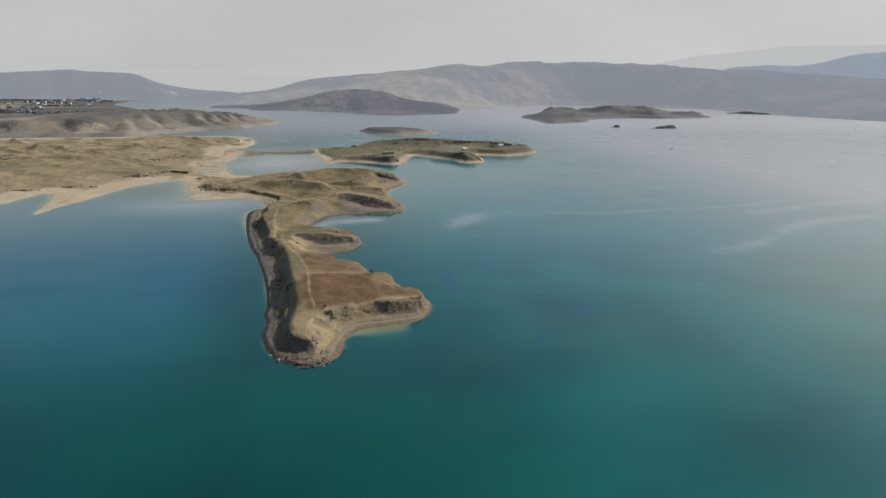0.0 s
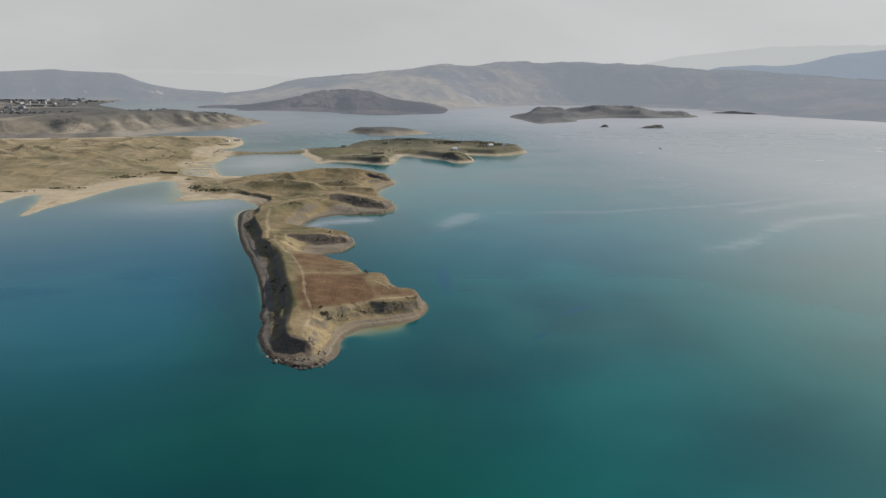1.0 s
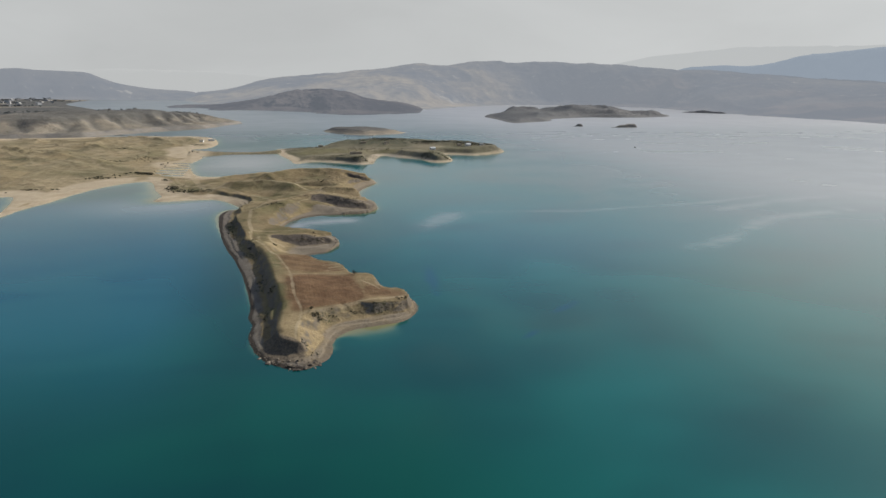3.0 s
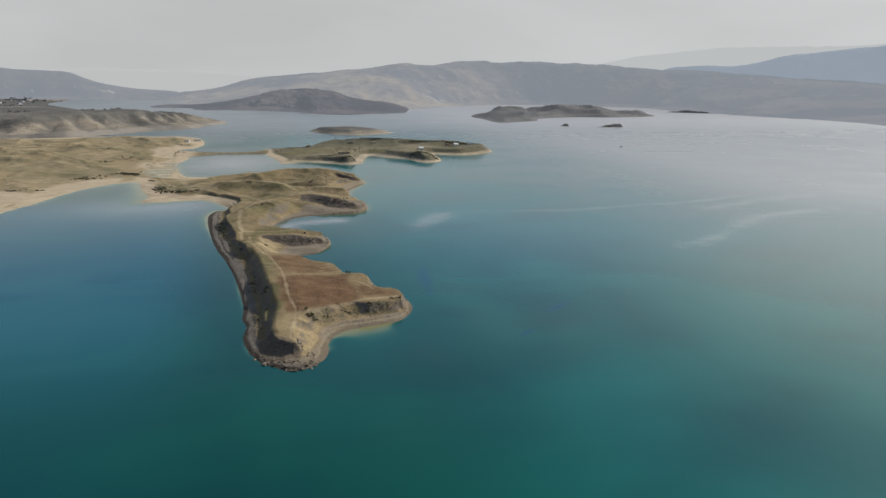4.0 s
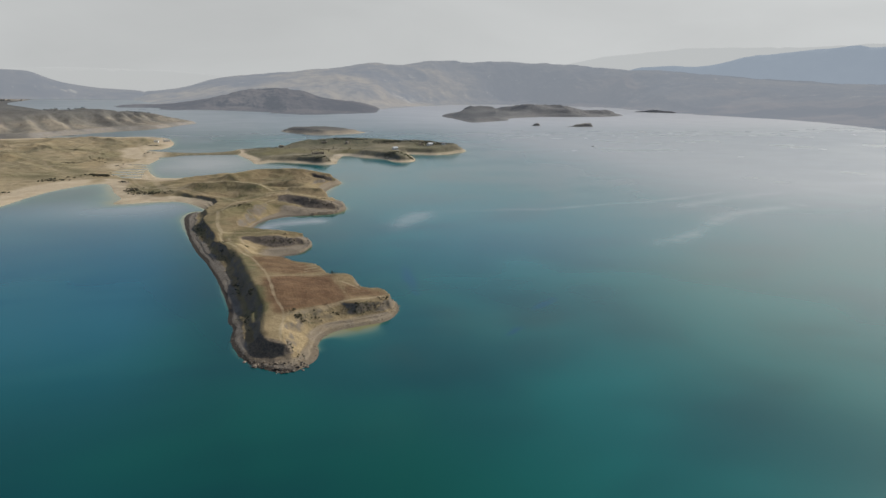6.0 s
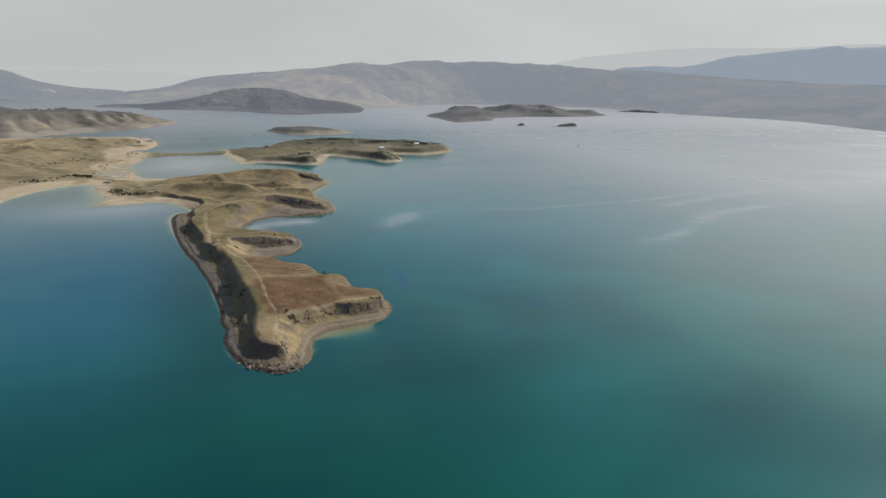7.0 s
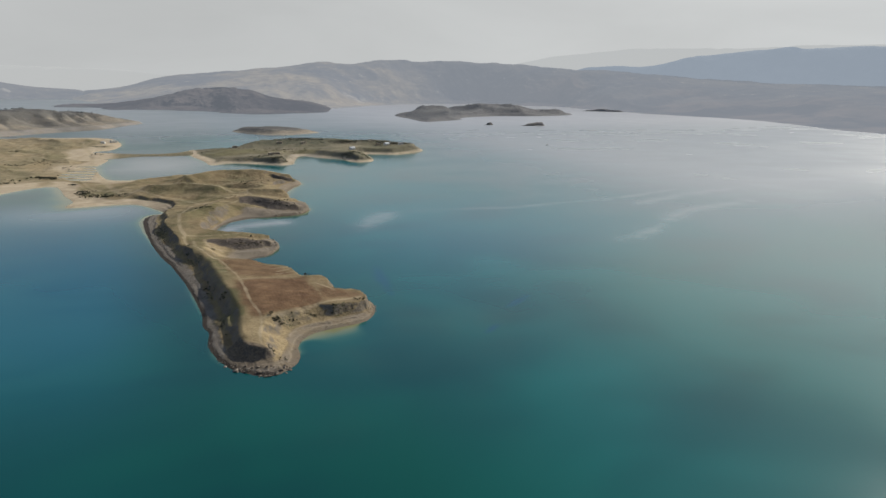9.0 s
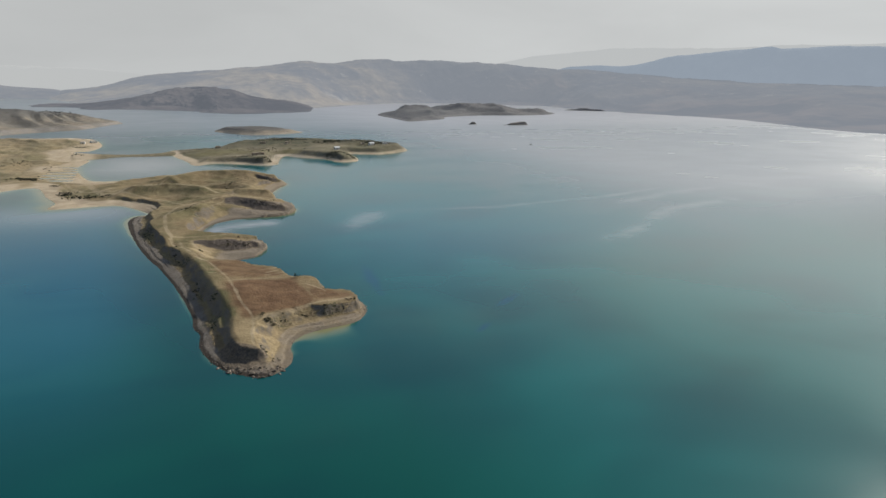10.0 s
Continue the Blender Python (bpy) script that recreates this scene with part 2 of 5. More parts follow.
def fbm(x, y, size, octaves=4, gain=0.5):
    """Noise from -1 to 1 with features of that many metres."""
    total, weight, amount = 0.0, 1.0, 0.0
    for k in range(octaves):
        total = total + weight * (2 * value_noise(x / size + 17.3 * k, y / size - 9.1 * k) - 1)
        amount += weight
        size, weight = size / 2.03, weight * gain
    return total / amount


def ridged(x, y, size, octaves=4):
    """Noise from 0 to 1 with sharp crests."""
    total, weight, amount = 0.0, 1.0, 0.0
    for k in range(octaves):
        total = total + weight * (1 - np.abs(2 * value_noise(x / size + 31.7 * k, y / size + 5.9 * k) - 1)) ** 2
        amount += weight
        size, weight = size / 2.1, weight * 0.5
    return total / amount


def smooth(t):
    t = np.clip(t, 0, 1)
    return t * t * (3 - 2 * t)


def rounded(points, steps=4, closed=True):
    """A Catmull-Rom line through the points."""
    p = np.array(points, float)
    count = len(p)
    out = []
    for i in range(count if closed else count - 1):
        a, b, c, d = (p[(i + k) % count] if closed else p[min(max(i + k, 0), count - 1)] for k in (-1, 0, 1, 2))
        for s in range(steps):
            t = s / steps
            out.append(0.5 * (2 * b + (c - a) * t + (2 * a - 5 * b + 4 * c - d) * t * t + (3 * b - a - 3 * c + d) * t ** 3))
    if not closed:
        out.append(p[-1])
    return np.array(out)


def away(x, y, line, closed=True):
    """Distance to a line, and whether inside it."""
    best, inside = np.full(x.shape, 1e18), np.zeros(x.shape, bool)
    ends = np.roll(line, -1, axis=0) if closed else line[1:]
    for (ax, ay), (bx, by) in zip(line if closed else line[:-1], ends):
        dx, dy = bx - ax, by - ay
        t = np.clip(((x - ax) * dx + (y - ay) * dy) / (dx * dx + dy * dy + 1e-12), 0, 1)
        best = np.minimum(best, (x - ax - t * dx) ** 2 + (y - ay - t * dy) ** 2)
        if closed:
            inside ^= ((ay > y) != (by > y)) & (x < (bx - ax) * (y - ay) / (by - ay + 1e-12) + ax)
    return np.sqrt(best), inside


def signed(x, y, line):
    far, inside = away(x, y, line)
    return np.where(inside, far, -far)


def spread(x, y, spots, power=3.0):
    """Values of the spots, (x, y, value, ...), spread smoothly between them."""
    spots = np.array(spots, float)
    total, out = np.zeros(x.shape), np.zeros(x.shape + (spots.shape[1] - 2,))
    for row in spots:
        w = ((x - row[0]) ** 2 + (y - row[1]) ** 2 + 36.0) ** (-power / 2)
        total += w
        out += w[..., None] * row[2:]
    return np.moveaxis(out / total[..., None], -1, 0)


def steps(*stops):
    """Grid lines: start, then pairs of end and spacing."""
    at, out = stops[0], [stops[0]]
    for end, gap in zip(stops[1::2], stops[2::2]):
        count = max(1, round((end - at) / gap))
        out += list(at + (end - at) * np.arange(1, count + 1) / count)
        at = end
    return np.array(out, float)


def sheet(name, x, y, z, keep, mat, attributes=None, leave_out=None):
    """A mesh object over a grid of points; faces are kept where keep is true."""
    rows, cols = x.shape
    face = keep[:-1, :-1] | keep[1:, :-1] | keep[:-1, 1:] | keep[1:, 1:]
    if leave_out is not None:
        face &= ~leave_out[:, : cols - 1]
    index = np.arange(rows * cols).reshape(rows, cols)
    quads = np.stack([index[:-1, :-1], index[:-1, 1:], index[1:, 1:], index[1:, :-1]], -1)[face]
    used = np.unique(quads)
    remap = np.zeros(rows * cols, int)
    remap[used] = np.arange(len(used))
    mesh = bpy.data.meshes.new(name)
    mesh.from_pydata(np.stack([x.ravel(), y.ravel(), z.ravel()], -1)[used].tolist(), [], remap[quads].tolist())
    for key, values in (attributes or {}).items():
        layer = mesh.attributes.new(key, "FLOAT", "POINT")
        layer.data.foreach_set("value", values.ravel()[used].astype(np.float32))
    mesh.polygons.foreach_set("use_smooth", np.ones(len(mesh.polygons), bool))
    mesh.materials.append(mat)
    mesh.update()
    return new(name, mesh)


def part(name, bm, mat, parent=None, label=""):
    mesh = bpy.data.meshes.new(name)
    bm.to_mesh(mesh)
    bm.free()
    mesh.materials.append(mat)
    ob = new(name, mesh)
    ob.parent = parent
    return tagged(ob, label)


# ---- plan of the shores, in metres ----
HEAD_SHORE = [
    (-123, 536), (-112, 493), (-115, 460), (-75, 463), (-51, 458), (-32, 420), (-27, 397), (-39, 394), (-46, 373), (-46, 335), (-41, 272), (-35, 225),
    (-30, 200), (-25, 165), (-22, 136), (-20, 112), (-19, 90), (-20, 72), (-18, 60), (-20, 46), (-19, 33), (-16, 20), (-12, 10), (-6, 3),
    (-1, -2), (5, -2), (11, 2), (16, 8), (19, 17), (20, 26), (25, 36), (33, 42), (46, 45), (60, 48), (69, 58), (73, 68),
    (74, 80), (70, 92), (64, 102), (61, 116), (53, 124), (48, 136), (45, 150), (39, 166), (30, 180), (15, 192),
]
BAY_SHORE = [
    (25, 201), (37, 207), (48, 227), (48, 237), (45, 252), (36, 268), (22, 280), (8, 292), (9, 303), (17, 325), (28, 339), (45, 349),
    (61, 350), (89, 353), (104, 373), (106, 395), (102, 430), (100, 462), (104, 484), (113, 505), (125, 530), (136, 550), (134, 572), (126, 592),
    (112, 614), (90, 642), (60, 664), (28, 660), (0, 655), (-17, 652), (-40, 645), (-69, 643), (-89, 667), (-104, 787), (-92, 880),
]
MAIN_SHORE = [
    (-112, 905), (-120, 1012), (-96, 1036), (-80, 1110), (-84, 1200), (-105, 1290), (-180, 1325), (-300, 1330), (-420, 1310), (-700, 1280), (-1300, 1300),
    (-1700, 1000), (-1500, 500), (-900, 420), (-500, 440), (-340, 450), (-293, 460), (-284, 492), (-275, 520), (-261, 512), (-249, 450), (-244, 398),
    (-237, 406), (-230, 440), (-218, 472), (-203, 526), (-183, 575), (-157, 608), (-137, 605),
]
LAND = rounded(HEAD_SHORE + BAY_SHORE + MAIN_SHORE, 4)

# Edge of the high ground of the headland.
WEST_RIM = [
    (-18, 438), (-16, 418), (-20, 393), (-27, 374), (-25, 345), (-30, 312), (-27, 285), (-22, 250), (-17, 214), (-13, 186), (-11, 160), (-9.5, 130), (-6.8, 88),
    (-7.5, 58), (-7, 38), (-5, 24), (0, 17.5), (3.5, 15), (3.5, 22), (5, 33), (8, 45), (16, 56), (30, 62), (39, 64.5), (46, 60), (60, 62),
    (67, 65), (68.5, 73), (66, 83), (60, 86), (55, 90), (54, 105), (52, 113), (43, 115), (40, 121), (40, 141), (35, 154), (27, 164), (12, 180),
]
EAST_RIM = [
    (-2, 192), (-8, 212), (-8, 236), (2, 247), (15, 253), (33, 252), (42, 246), (45, 252), (34, 262), (18, 272), (0, 281), (-4, 296),
    (0, 318), (8, 342), (22, 372), (40, 402), (66, 399), (92, 393), (99, 402), (95, 425), (97, 440), (91, 455), (70, 468), (72, 488), (86, 514),
    (106, 540), (128, 554), (125, 570), (114, 590), (95, 616), (60, 640), (20, 636), (-20, 622), (-50, 600), (-62, 560), (-64, 520), (-46, 481), (-28, 459),
]
RIM = rounded(WEST_RIM + EAST_RIM, 3)
# Height of the high ground: x, y, z.
TOPS = [(-6, 22, 7.0), (4, 18, 6.6), (-6, 40, 9), (3, 31, 8.2), (-6, 85, 11.2), (6, 90, 12.2), (-4, 125, 11.4), (-6, 165, 10.2), (10, 46, 8.4), (8, 60, 10.2), (39, 63, 8.0), (62, 66, 7.0),
        (67, 80, 7.2), (44, 112, 9.7), (60, 100, 8.3), (39, 129, 8.2), (30, 165, 6.2), (0, 160, 9.6), (10, 183, 6.6), (-12, 205, 9.6), (-18, 250, 9.2), (0, 250, 6.4)]
TOPS_NORTH = [(15, 262, 6.4), (40, 252, 5.6), (-12, 300, 8.6), (-28, 300, 8.2), (-26, 345, 7.4), (4, 348, 8.0), (11, 386, 8.2), (44, 409, 9.0), (92, 400, 7.2), (-14, 430, 5.2), (-40, 488, 4.2), (85, 440, 6.0), (35, 470, 6.0),
              (70, 490, 6.5), (110, 535, 8.0), (122, 556, 8.5), (40, 590, 6.5), (90, 605, 6.5), (0, 560, 6.0), (-30, 510, 4.5), (-50, 560, 5.0), (-30, 610, 5.5)]
# Crests and hollows of the northern part: rise, half width, points.
CRESTS = [(8.5, 15, [(-36, 512), (4, 504), (28, 474)]), (8.0, 15, [(3, 570), (39, 598), (68, 594), (100, 582)]), (-5.0, 12, [(4, 545), (45, 538), (68, 512)]), (-2.5, 7, [(55, 478), (75, 474), (96, 468)]), (5.0, 7, [(64, 457), (78, 451), (92, 446)]),
          (5.0, 11, [(-16, 328), (-5, 341), (11, 362), (20, 378)]), (-2.6, 7, [(55, 436), (75, 428), (96, 420)]), (-2.2, 9, [(-20, 470), (0, 455), (18, 440)])]
# Dark banks: points of the upper edge and of the foot, x, y, z.
BANKS = [
    ([(41, 417, 10.3), (54, 416, 10.3), (68, 404, 10), (82, 386, 9), (92, 373, 7.2)], [(43, 401, 6.2), (56, 397, 3.8), (66, 376, 3), (79, 364, 2.8), (93, 366, 2.8)]),
    ([(-3, 246, 6.8), (7, 246, 6.7), (23, 243, 6.5), (31, 235, 6.2), (39, 235, 5.8), (42, 232, 4.5)], [(-2, 242, 5.6), (8, 235, 3), (19, 223, 2.2), (32, 222, 2), (41, 228, 2)]),
    ([(104, 577, 11), (113, 563, 9.5), (124, 558, 7)], [(104, 568, 8.5), (111, 554, 5), (124, 551, 3)]),
]
# Rock of the southern cliff and beach below, with their shade painted in dark.
SHADED_TIP = [(-9, 36), (-6, 27), (0, 20), (4.5, 15), (6, 9), (2, 5), (-6, 7), (-13, 13), (-15, 22), (-13.5, 30)]
# Crest of the shoulder above the western cliff: y, x.
SHOULDER = [(20, -1), (35, -4), (50, -2.5), (66, 0), (86, -1), (106, -3), (148, -4.5), (190, -8), (215, -14)]
# Foot of the bank: x, y, its share of the way from shore to edge, its height, how steep the bank.
FEET = [(-18, 30, 0.50, 1.9, 1), (-18, 120, 0.57, 2.0, 1), (-25, 210, 0.50, 2.2, 1), (-40, 330, 0.45, 1.6, 1), (-13, 16, 0.30, 1.3, 1), (-8, 8, 0.5, 1.5, 1), (2, 4, 0.62, 1.6, 1), (12, 12, 0.5, 1.3, 0.4), (18, 26, 0.22, 1.2, 0), (24, 42, 0.36, 1.8, 0.1),
        (36, 48, 0.34, 2.0, 0.05), (50, 54, 0.52, 2.2, 0.8), (62, 58, 0.45, 2.2, 0.3), (70, 62, 0.5, 2.2, 0.4), (70, 95, 0.3, 1.5, 0.3), (45, 160, 0.3, 1.5, 0.3), (20, 195, 0.4, 2.0, 0.1)]
FEET_NORTH = [(20, 226, 0.42, 2.0, 0.7), (46, 240, 0.6, 2.0, 1), (-2, 225, 0.5, 3.0, 0), (20, 283, 0.4, 1.5, 0.5), (10, 325, 0.25, 1.0, 0), (60, 372, 0.66, 2.8, 1), (90, 376, 0.62, 2.4, 1), (100, 385, 0.6, 2.4, 1), (25, 355, 0.4, 1.5, 0),
              (105, 480, 0.3, 1.2, 0), (124, 548, 0.72, 2.2, 1), (60, 655, 0.3, 1.2, 0), (-80, 500, 0.5, 1.6, 0), (-30, 430, 0.80, 2.2, 0.45), (-46, 470, 0.8, 2.0, 0.3), (-60, 620, 0.5, 1.0, 0)]
MAIN_SPOTS = [
    (-80, 610, 3.0, 40, 0.5), (-125, 690, 5.0, 60, 0.5), (-115, 850, 5.0, 50, 0.5), (-115, 960, 7.0, 60, 0.5), (-100, 1180, 13.0, 60, 0.4), (-182, 1080, 20.0, 140, 0.3),
    (-160, 690, 6.5, 90, 0.45), (-215, 640, 6.5, 110, 0.45), (-270, 620, 6.5, 110, 0.4), (-245, 450, 1.6, 20, 0.6), (-230, 520, 3.5, 60, 0.6), (-190, 800, 14.0, 160, 0.3),
    (-269, 980, 26.0, 200, 0.3), (-357, 960, 28.0, 200, 0.3), (-449, 880, 28.0, 200, 0.3), (-340, 700, 14.0, 200, 0.3), (-450, 620, 15.0, 150, 0.3), (-700, 800, 28.0, 200, 0.3),
]
ISLE_SHORE = [
    (36, 1010), (28, 935), (44, 825), (50, 772), (78, 788), (112, 770), (144, 744), (168, 753), (176, 785), (202, 862), (225, 832), (256, 794),
    (265, 753), (294, 756), (306, 781), (314, 823), (318, 862), (340, 855), (370, 844), (416, 868), (446, 906), (440, 945), (410, 1000), (340, 1050),
    (250, 1085), (190, 1095), (140, 1050), (90, 1010),
]
ISLE_SPOTS = [
    (160, 1030, 17, 40, 0.28), (237, 1005, 19, 40, 0.28), (350, 955, 20, 36, 0.24), (416, 915, 16, 20, 0.24), (100, 945, 9, 50, 0.28), (175, 870, 10, 40, 0.3), (110, 820, 9, 26, 0.42), (130, 860, 8, 40, 0.35),
    (225, 890, 11, 40, 0.3), (240, 850, 13, 26, 0.36), (270, 805, 13, 20, 0.36), (295, 780, 10, 16, 0.4), (150, 785, 11, 20, 0.44), (80, 860, 4, 40, 0.5), (45, 930, 2.5, 30, 0.5), (340, 890, 12, 24, 0.34),
]
SPIT_SHORE = [(-125, 900), (-84, 900), (-50, 924), (0, 921), (40, 930), (40, 1000), (0, 960), (-50, 958), (-90, 985), (-125, 1000)]
SMALL_ISLE_SHORE = [(163, 1455), (190, 1370), (238, 1318), (295, 1328), (360, 1378), (352, 1420), (300, 1480), (230, 1510), (180, 1500)]
SMALL_ISLE_SPOTS = [(190, 1420, 12, 30, 0.25), (240, 1410, 15, 40, 0.25), (300, 1400, 13, 40, 0.25), (335, 1395, 8, 30, 0.25)]
FAR_ISLE_SHORE = [(870, 2230), (830, 1960), (812, 1780), (880, 1810), (1000, 1895), (1060, 2010), (1250, 2120), (1400, 2110), (1560, 2130), (1720, 2250), (1650, 2420), (1350, 2500), (1050, 2450)]
FAR_ISLE_SPOTS = [(860, 2000, 14, 60, 0.3), (930, 1860, 16, 50, 0.3), (1060, 2250, 46, 110, 0.25), (1150, 2250, 22, 80, 0.3), (1300, 2280, 68, 110, 0.25), (1450, 2260, 56, 100, 0.25), (1540, 2230, 16, 80, 0.3), (1630, 2260, 26, 70, 0.3)]
CAPE_SHORE = [(-41, 1840), (-78, 1722), (-131, 1580), (-240, 1470), (-320, 1370), (-400, 1305), (-700, 1270), (-1200, 1290), (-2200, 1500), (-3200, 2600), (-3200, 4350), (-1050, 4350), (-905, 4050), (-872, 3400), (-700, 2950), (-560, 2620), (-440, 2380), (-300, 2230), (-150, 2080)]
CAPE_CLIFFS = [
    (-80, 1830, 24, 90, 0.1), (-200, 1800, 36, 130, 0.07), (-330, 1700, 48, 140, 0.06), (-430, 1560, 50, 110, 0.06), (-520, 1490, 44, 90, 0.08), (-620, 1440, 34, 80, 0.1),
    (-720, 1420, 31, 80, 0.1), (-1000, 1430, 28, 90, 0.1), (-560, 1700, 12, 150, 0.1), (-420, 1900, 10, 150, 0.1), (-700, 1750, 6, 120, 0.2),
]
CAPE_PLAIN = [
    (-1000, 1800, 6, 120, 0.2), (-650, 2150, 5, 120, 0.2), (-1000, 2500, 5, 120, 0.3), (-1600, 2500, 6, 120, 0.3), (-2500, 2900, 8, 200, 0.3), (-950, 3300, 4, 100, 0.3),
    (-1500, 3400, 6, 200, 0.3), (-1300, 4000, 7, 200, 0.3), (-1800, 4100, 8, 200, 0.3), (-2600, 3900, 10, 200, 0.3),
]
CAPE_SPOTS = CAPE_CLIFFS + CAPE_PLAIN

# Tracks worn into the ground: half width, then points.
FIELD_PATHS = [
    (0.6, [(-17, 261), (-17, 239), (-9, 203), (0, 165), (5, 119), (5, 80), (7, 51), (3, 31), (2, 20)]), (1.0, [(64, 69), (45, 66), (22, 56), (8, 50)]),
    (0.4, [(6, 117), (25, 118), (43, 115), (54, 112)]), (0.45, [(28, 127), (36, 129), (45, 131)]), (0.4, [(27, 140), (34, 142), (40, 141)]), (0.6, [(30, 133), (38, 136)]),
    (0.5, [(-4, 148), (1, 147)]), (0.5, [(-4, 140), (0, 137)]), (0.4, [(46, 100), (52, 90), (54, 84)]),
]
SPUR_TRACKS = [
    (1.3, [(-17, 261), (-19, 300), (-14, 350), (-3, 382), (18, 408), (41, 425), (57, 449), (66, 430), (80, 408), (94, 398)]), (0.7, [(-17, 261), (1, 262), (24, 262)]),
    (0.7, [(-19, 256), (-15, 228), (-7, 196), (0, 172)]), (1.0, [(-12, 246), (-10, 226), (-1, 212), (8, 206)]), (0.9, [(-4, 248), (-2, 232), (6, 218)]),
    (0.9, [(-16, 330), (-5, 342), (11, 362), (20, 380), (41, 408)]),
]
NORTH_TRACKS = [
    (1.2, [(11, 384), (-10, 440), (-40, 495), (-70, 522)]), (1.2, [(57, 449), (61, 470), (80, 476), (100, 462)]), (0.9, [(-65, 487), (-46, 520), (-22, 545), (3, 570), (39, 600)]),
    (1.7, [(39, 600), (68, 600), (98, 590)]), (0.9, [(4, 520), (30, 548), (52, 552)]), (1.5, [(-36, 512), (4, 504), (28, 476), (54, 452)]),
]
NECK_TRACKS = [
    (2.2, [(-98, 694), (-84, 610), (-73, 543), (-56, 546), (-36, 530)]), (2.5, [(-20, 560), (-53, 509), (-70, 520), (-92, 655), (-110, 791), (-119, 959), (-138, 1110), (-93, 1190)]),
    (1.5, [(-140, 720), (-118, 722), (-102, 715)]), (2.2, [(-121, 985), (-90, 972), (-40, 944), (30, 944)]),
    (1.5, [(-141, 759), (-128, 700), (-112, 640), (-100, 580), (-80, 545), (-55, 520)]), (1.2, [(-112, 604), (-97, 548), (-84, 520), (-62, 505)]),
]
MAIN_TRACKS = [
    (2.0, [(-92, 655), (-134, 674), (-141, 759), (-137, 909), (-121, 985)]), (1.6, [(-150, 640), (-215, 690), (-290, 740), (-340, 860)]), (1.5, [(-142, 760), (-122, 764), (-106, 760)]),
    (1.5, [(-143, 800), (-124, 806), (-109, 800)]), (1.8, [(-300, 800), (-250, 780), (-190, 760), (-141, 759)]), (1.6, [(-138, 1110), (-150, 1160), (-160, 1230)]),
    (1.5, [(-165, 700), (-200, 720), (-240, 800), (-230, 900)]), (1.4, [(-150, 870), (-180, 900), (-190, 980)]), (1.6, [(-260, 640), (-215, 655), (-170, 668), (-140, 690)]),
]
TRACKS = FIELD_PATHS + SPUR_TRACKS + NORTH_TRACKS + NECK_TRACKS + MAIN_TRACKS
FIELDS = [
    [(1, 114), (30, 115), (43, 112), (42, 70), (20, 59), (6, 55), (2, 91)],
    [(-3, 176), (14, 184), (31, 168), (38, 146), (39, 121), (24, 119), (0, 119)],
    [(45, 105), (60, 80), (64, 73), (44, 69)],
]


def valleys(x, y):
    """Gullies side by side down a slope."""
    along = (x + 0.55 * y + 120 * fbm(x, y, 230, 3) + 30 * fbm(x, y, 60, 2)) / 88
    return np.abs(2 * (along - np.floor(along)) - 1) ** 1.3


def terrain(x, y, shore, spots, rough=0.5, gully=0.0, size=25.0, sharp=1.0, flat_top=0.0, spur=0.0):
    """Height, and how much of it is beach, of a land with that shore and those spots."""
    d = signed(x, y, shore)
    top, width, beach = spread(x, y, spots)
    d = d + (fbm(x, y, 9 * sharp, 3) * 1.0 + fbm(x, y, 2.5 * sharp, 2) * 0.35) * sharp * smooth(np.abs(d) / 4 / sharp + 0.25)
    u = np.clip(d / np.maximum(width, 1), 0, 1.4)
    cliff = np.clip(1.5 - width / (22 * sharp), 0, 1)
    wobble = np.clip(beach + 0.07 * fbm(x, y, 26 * sharp, 3), 0.08, 0.85)
    cut = u + cliff * 0.16 * (ridged(x, y, 11 * sharp, 3) - 0.55)
    low = 0.24 * np.clip(u / wobble, 0, 1) ** 0.85
    t = np.clip((cut - wobble) / np.maximum((1.0 - wobble) * (1 - 0.3 * cliff), 0.05), 0, 1)
    high = 0.76 * (smooth(t) * (1 - cliff) + cliff * t ** 1.2)
    inner = np.clip(u, 0, 1)
    bumpy = rough * (1 + (1 - cliff) * 0.8) * np.clip(top / 14, 0.08, 1.2)
    z = top * (low + high) + bumpy * inner * (fbm(x, y, size, 5) * 1.2 + 0.3 * fbm(x, y, size / 8, 3))
    z = z + 0.5 * rough * smooth(t * (1 - t) * 4) * fbm(x, y, 3.0 * sharp, 3)
    if gully:
        z = z * (1 - gully * smooth((u - 0.1) / 0.4) * (1 - flat_top * smooth((u - 0.75) / 0.35)) * np.clip(1.35 * (1 - ridged(x, y, size * 2.4, 4)), 0, 1))
    if spur:
        z = z * (1 - spur * smooth((u - 0.08) / 0.3) * (1 - smooth((u - 0.85) / 0.35)) * valleys(x, y))
    z = z + 0.10 * sharp * np.sin(z * 9.0 / sharp) * (1 - high / 0.76)
    z = np.where(d < 0, np.maximum(d * 0.35, -6), np.maximum(z, 0.02 * np.clip(d, 0, 1)))
    return z, 1 - smooth((cut - wobble * 0.9) / 0.12)


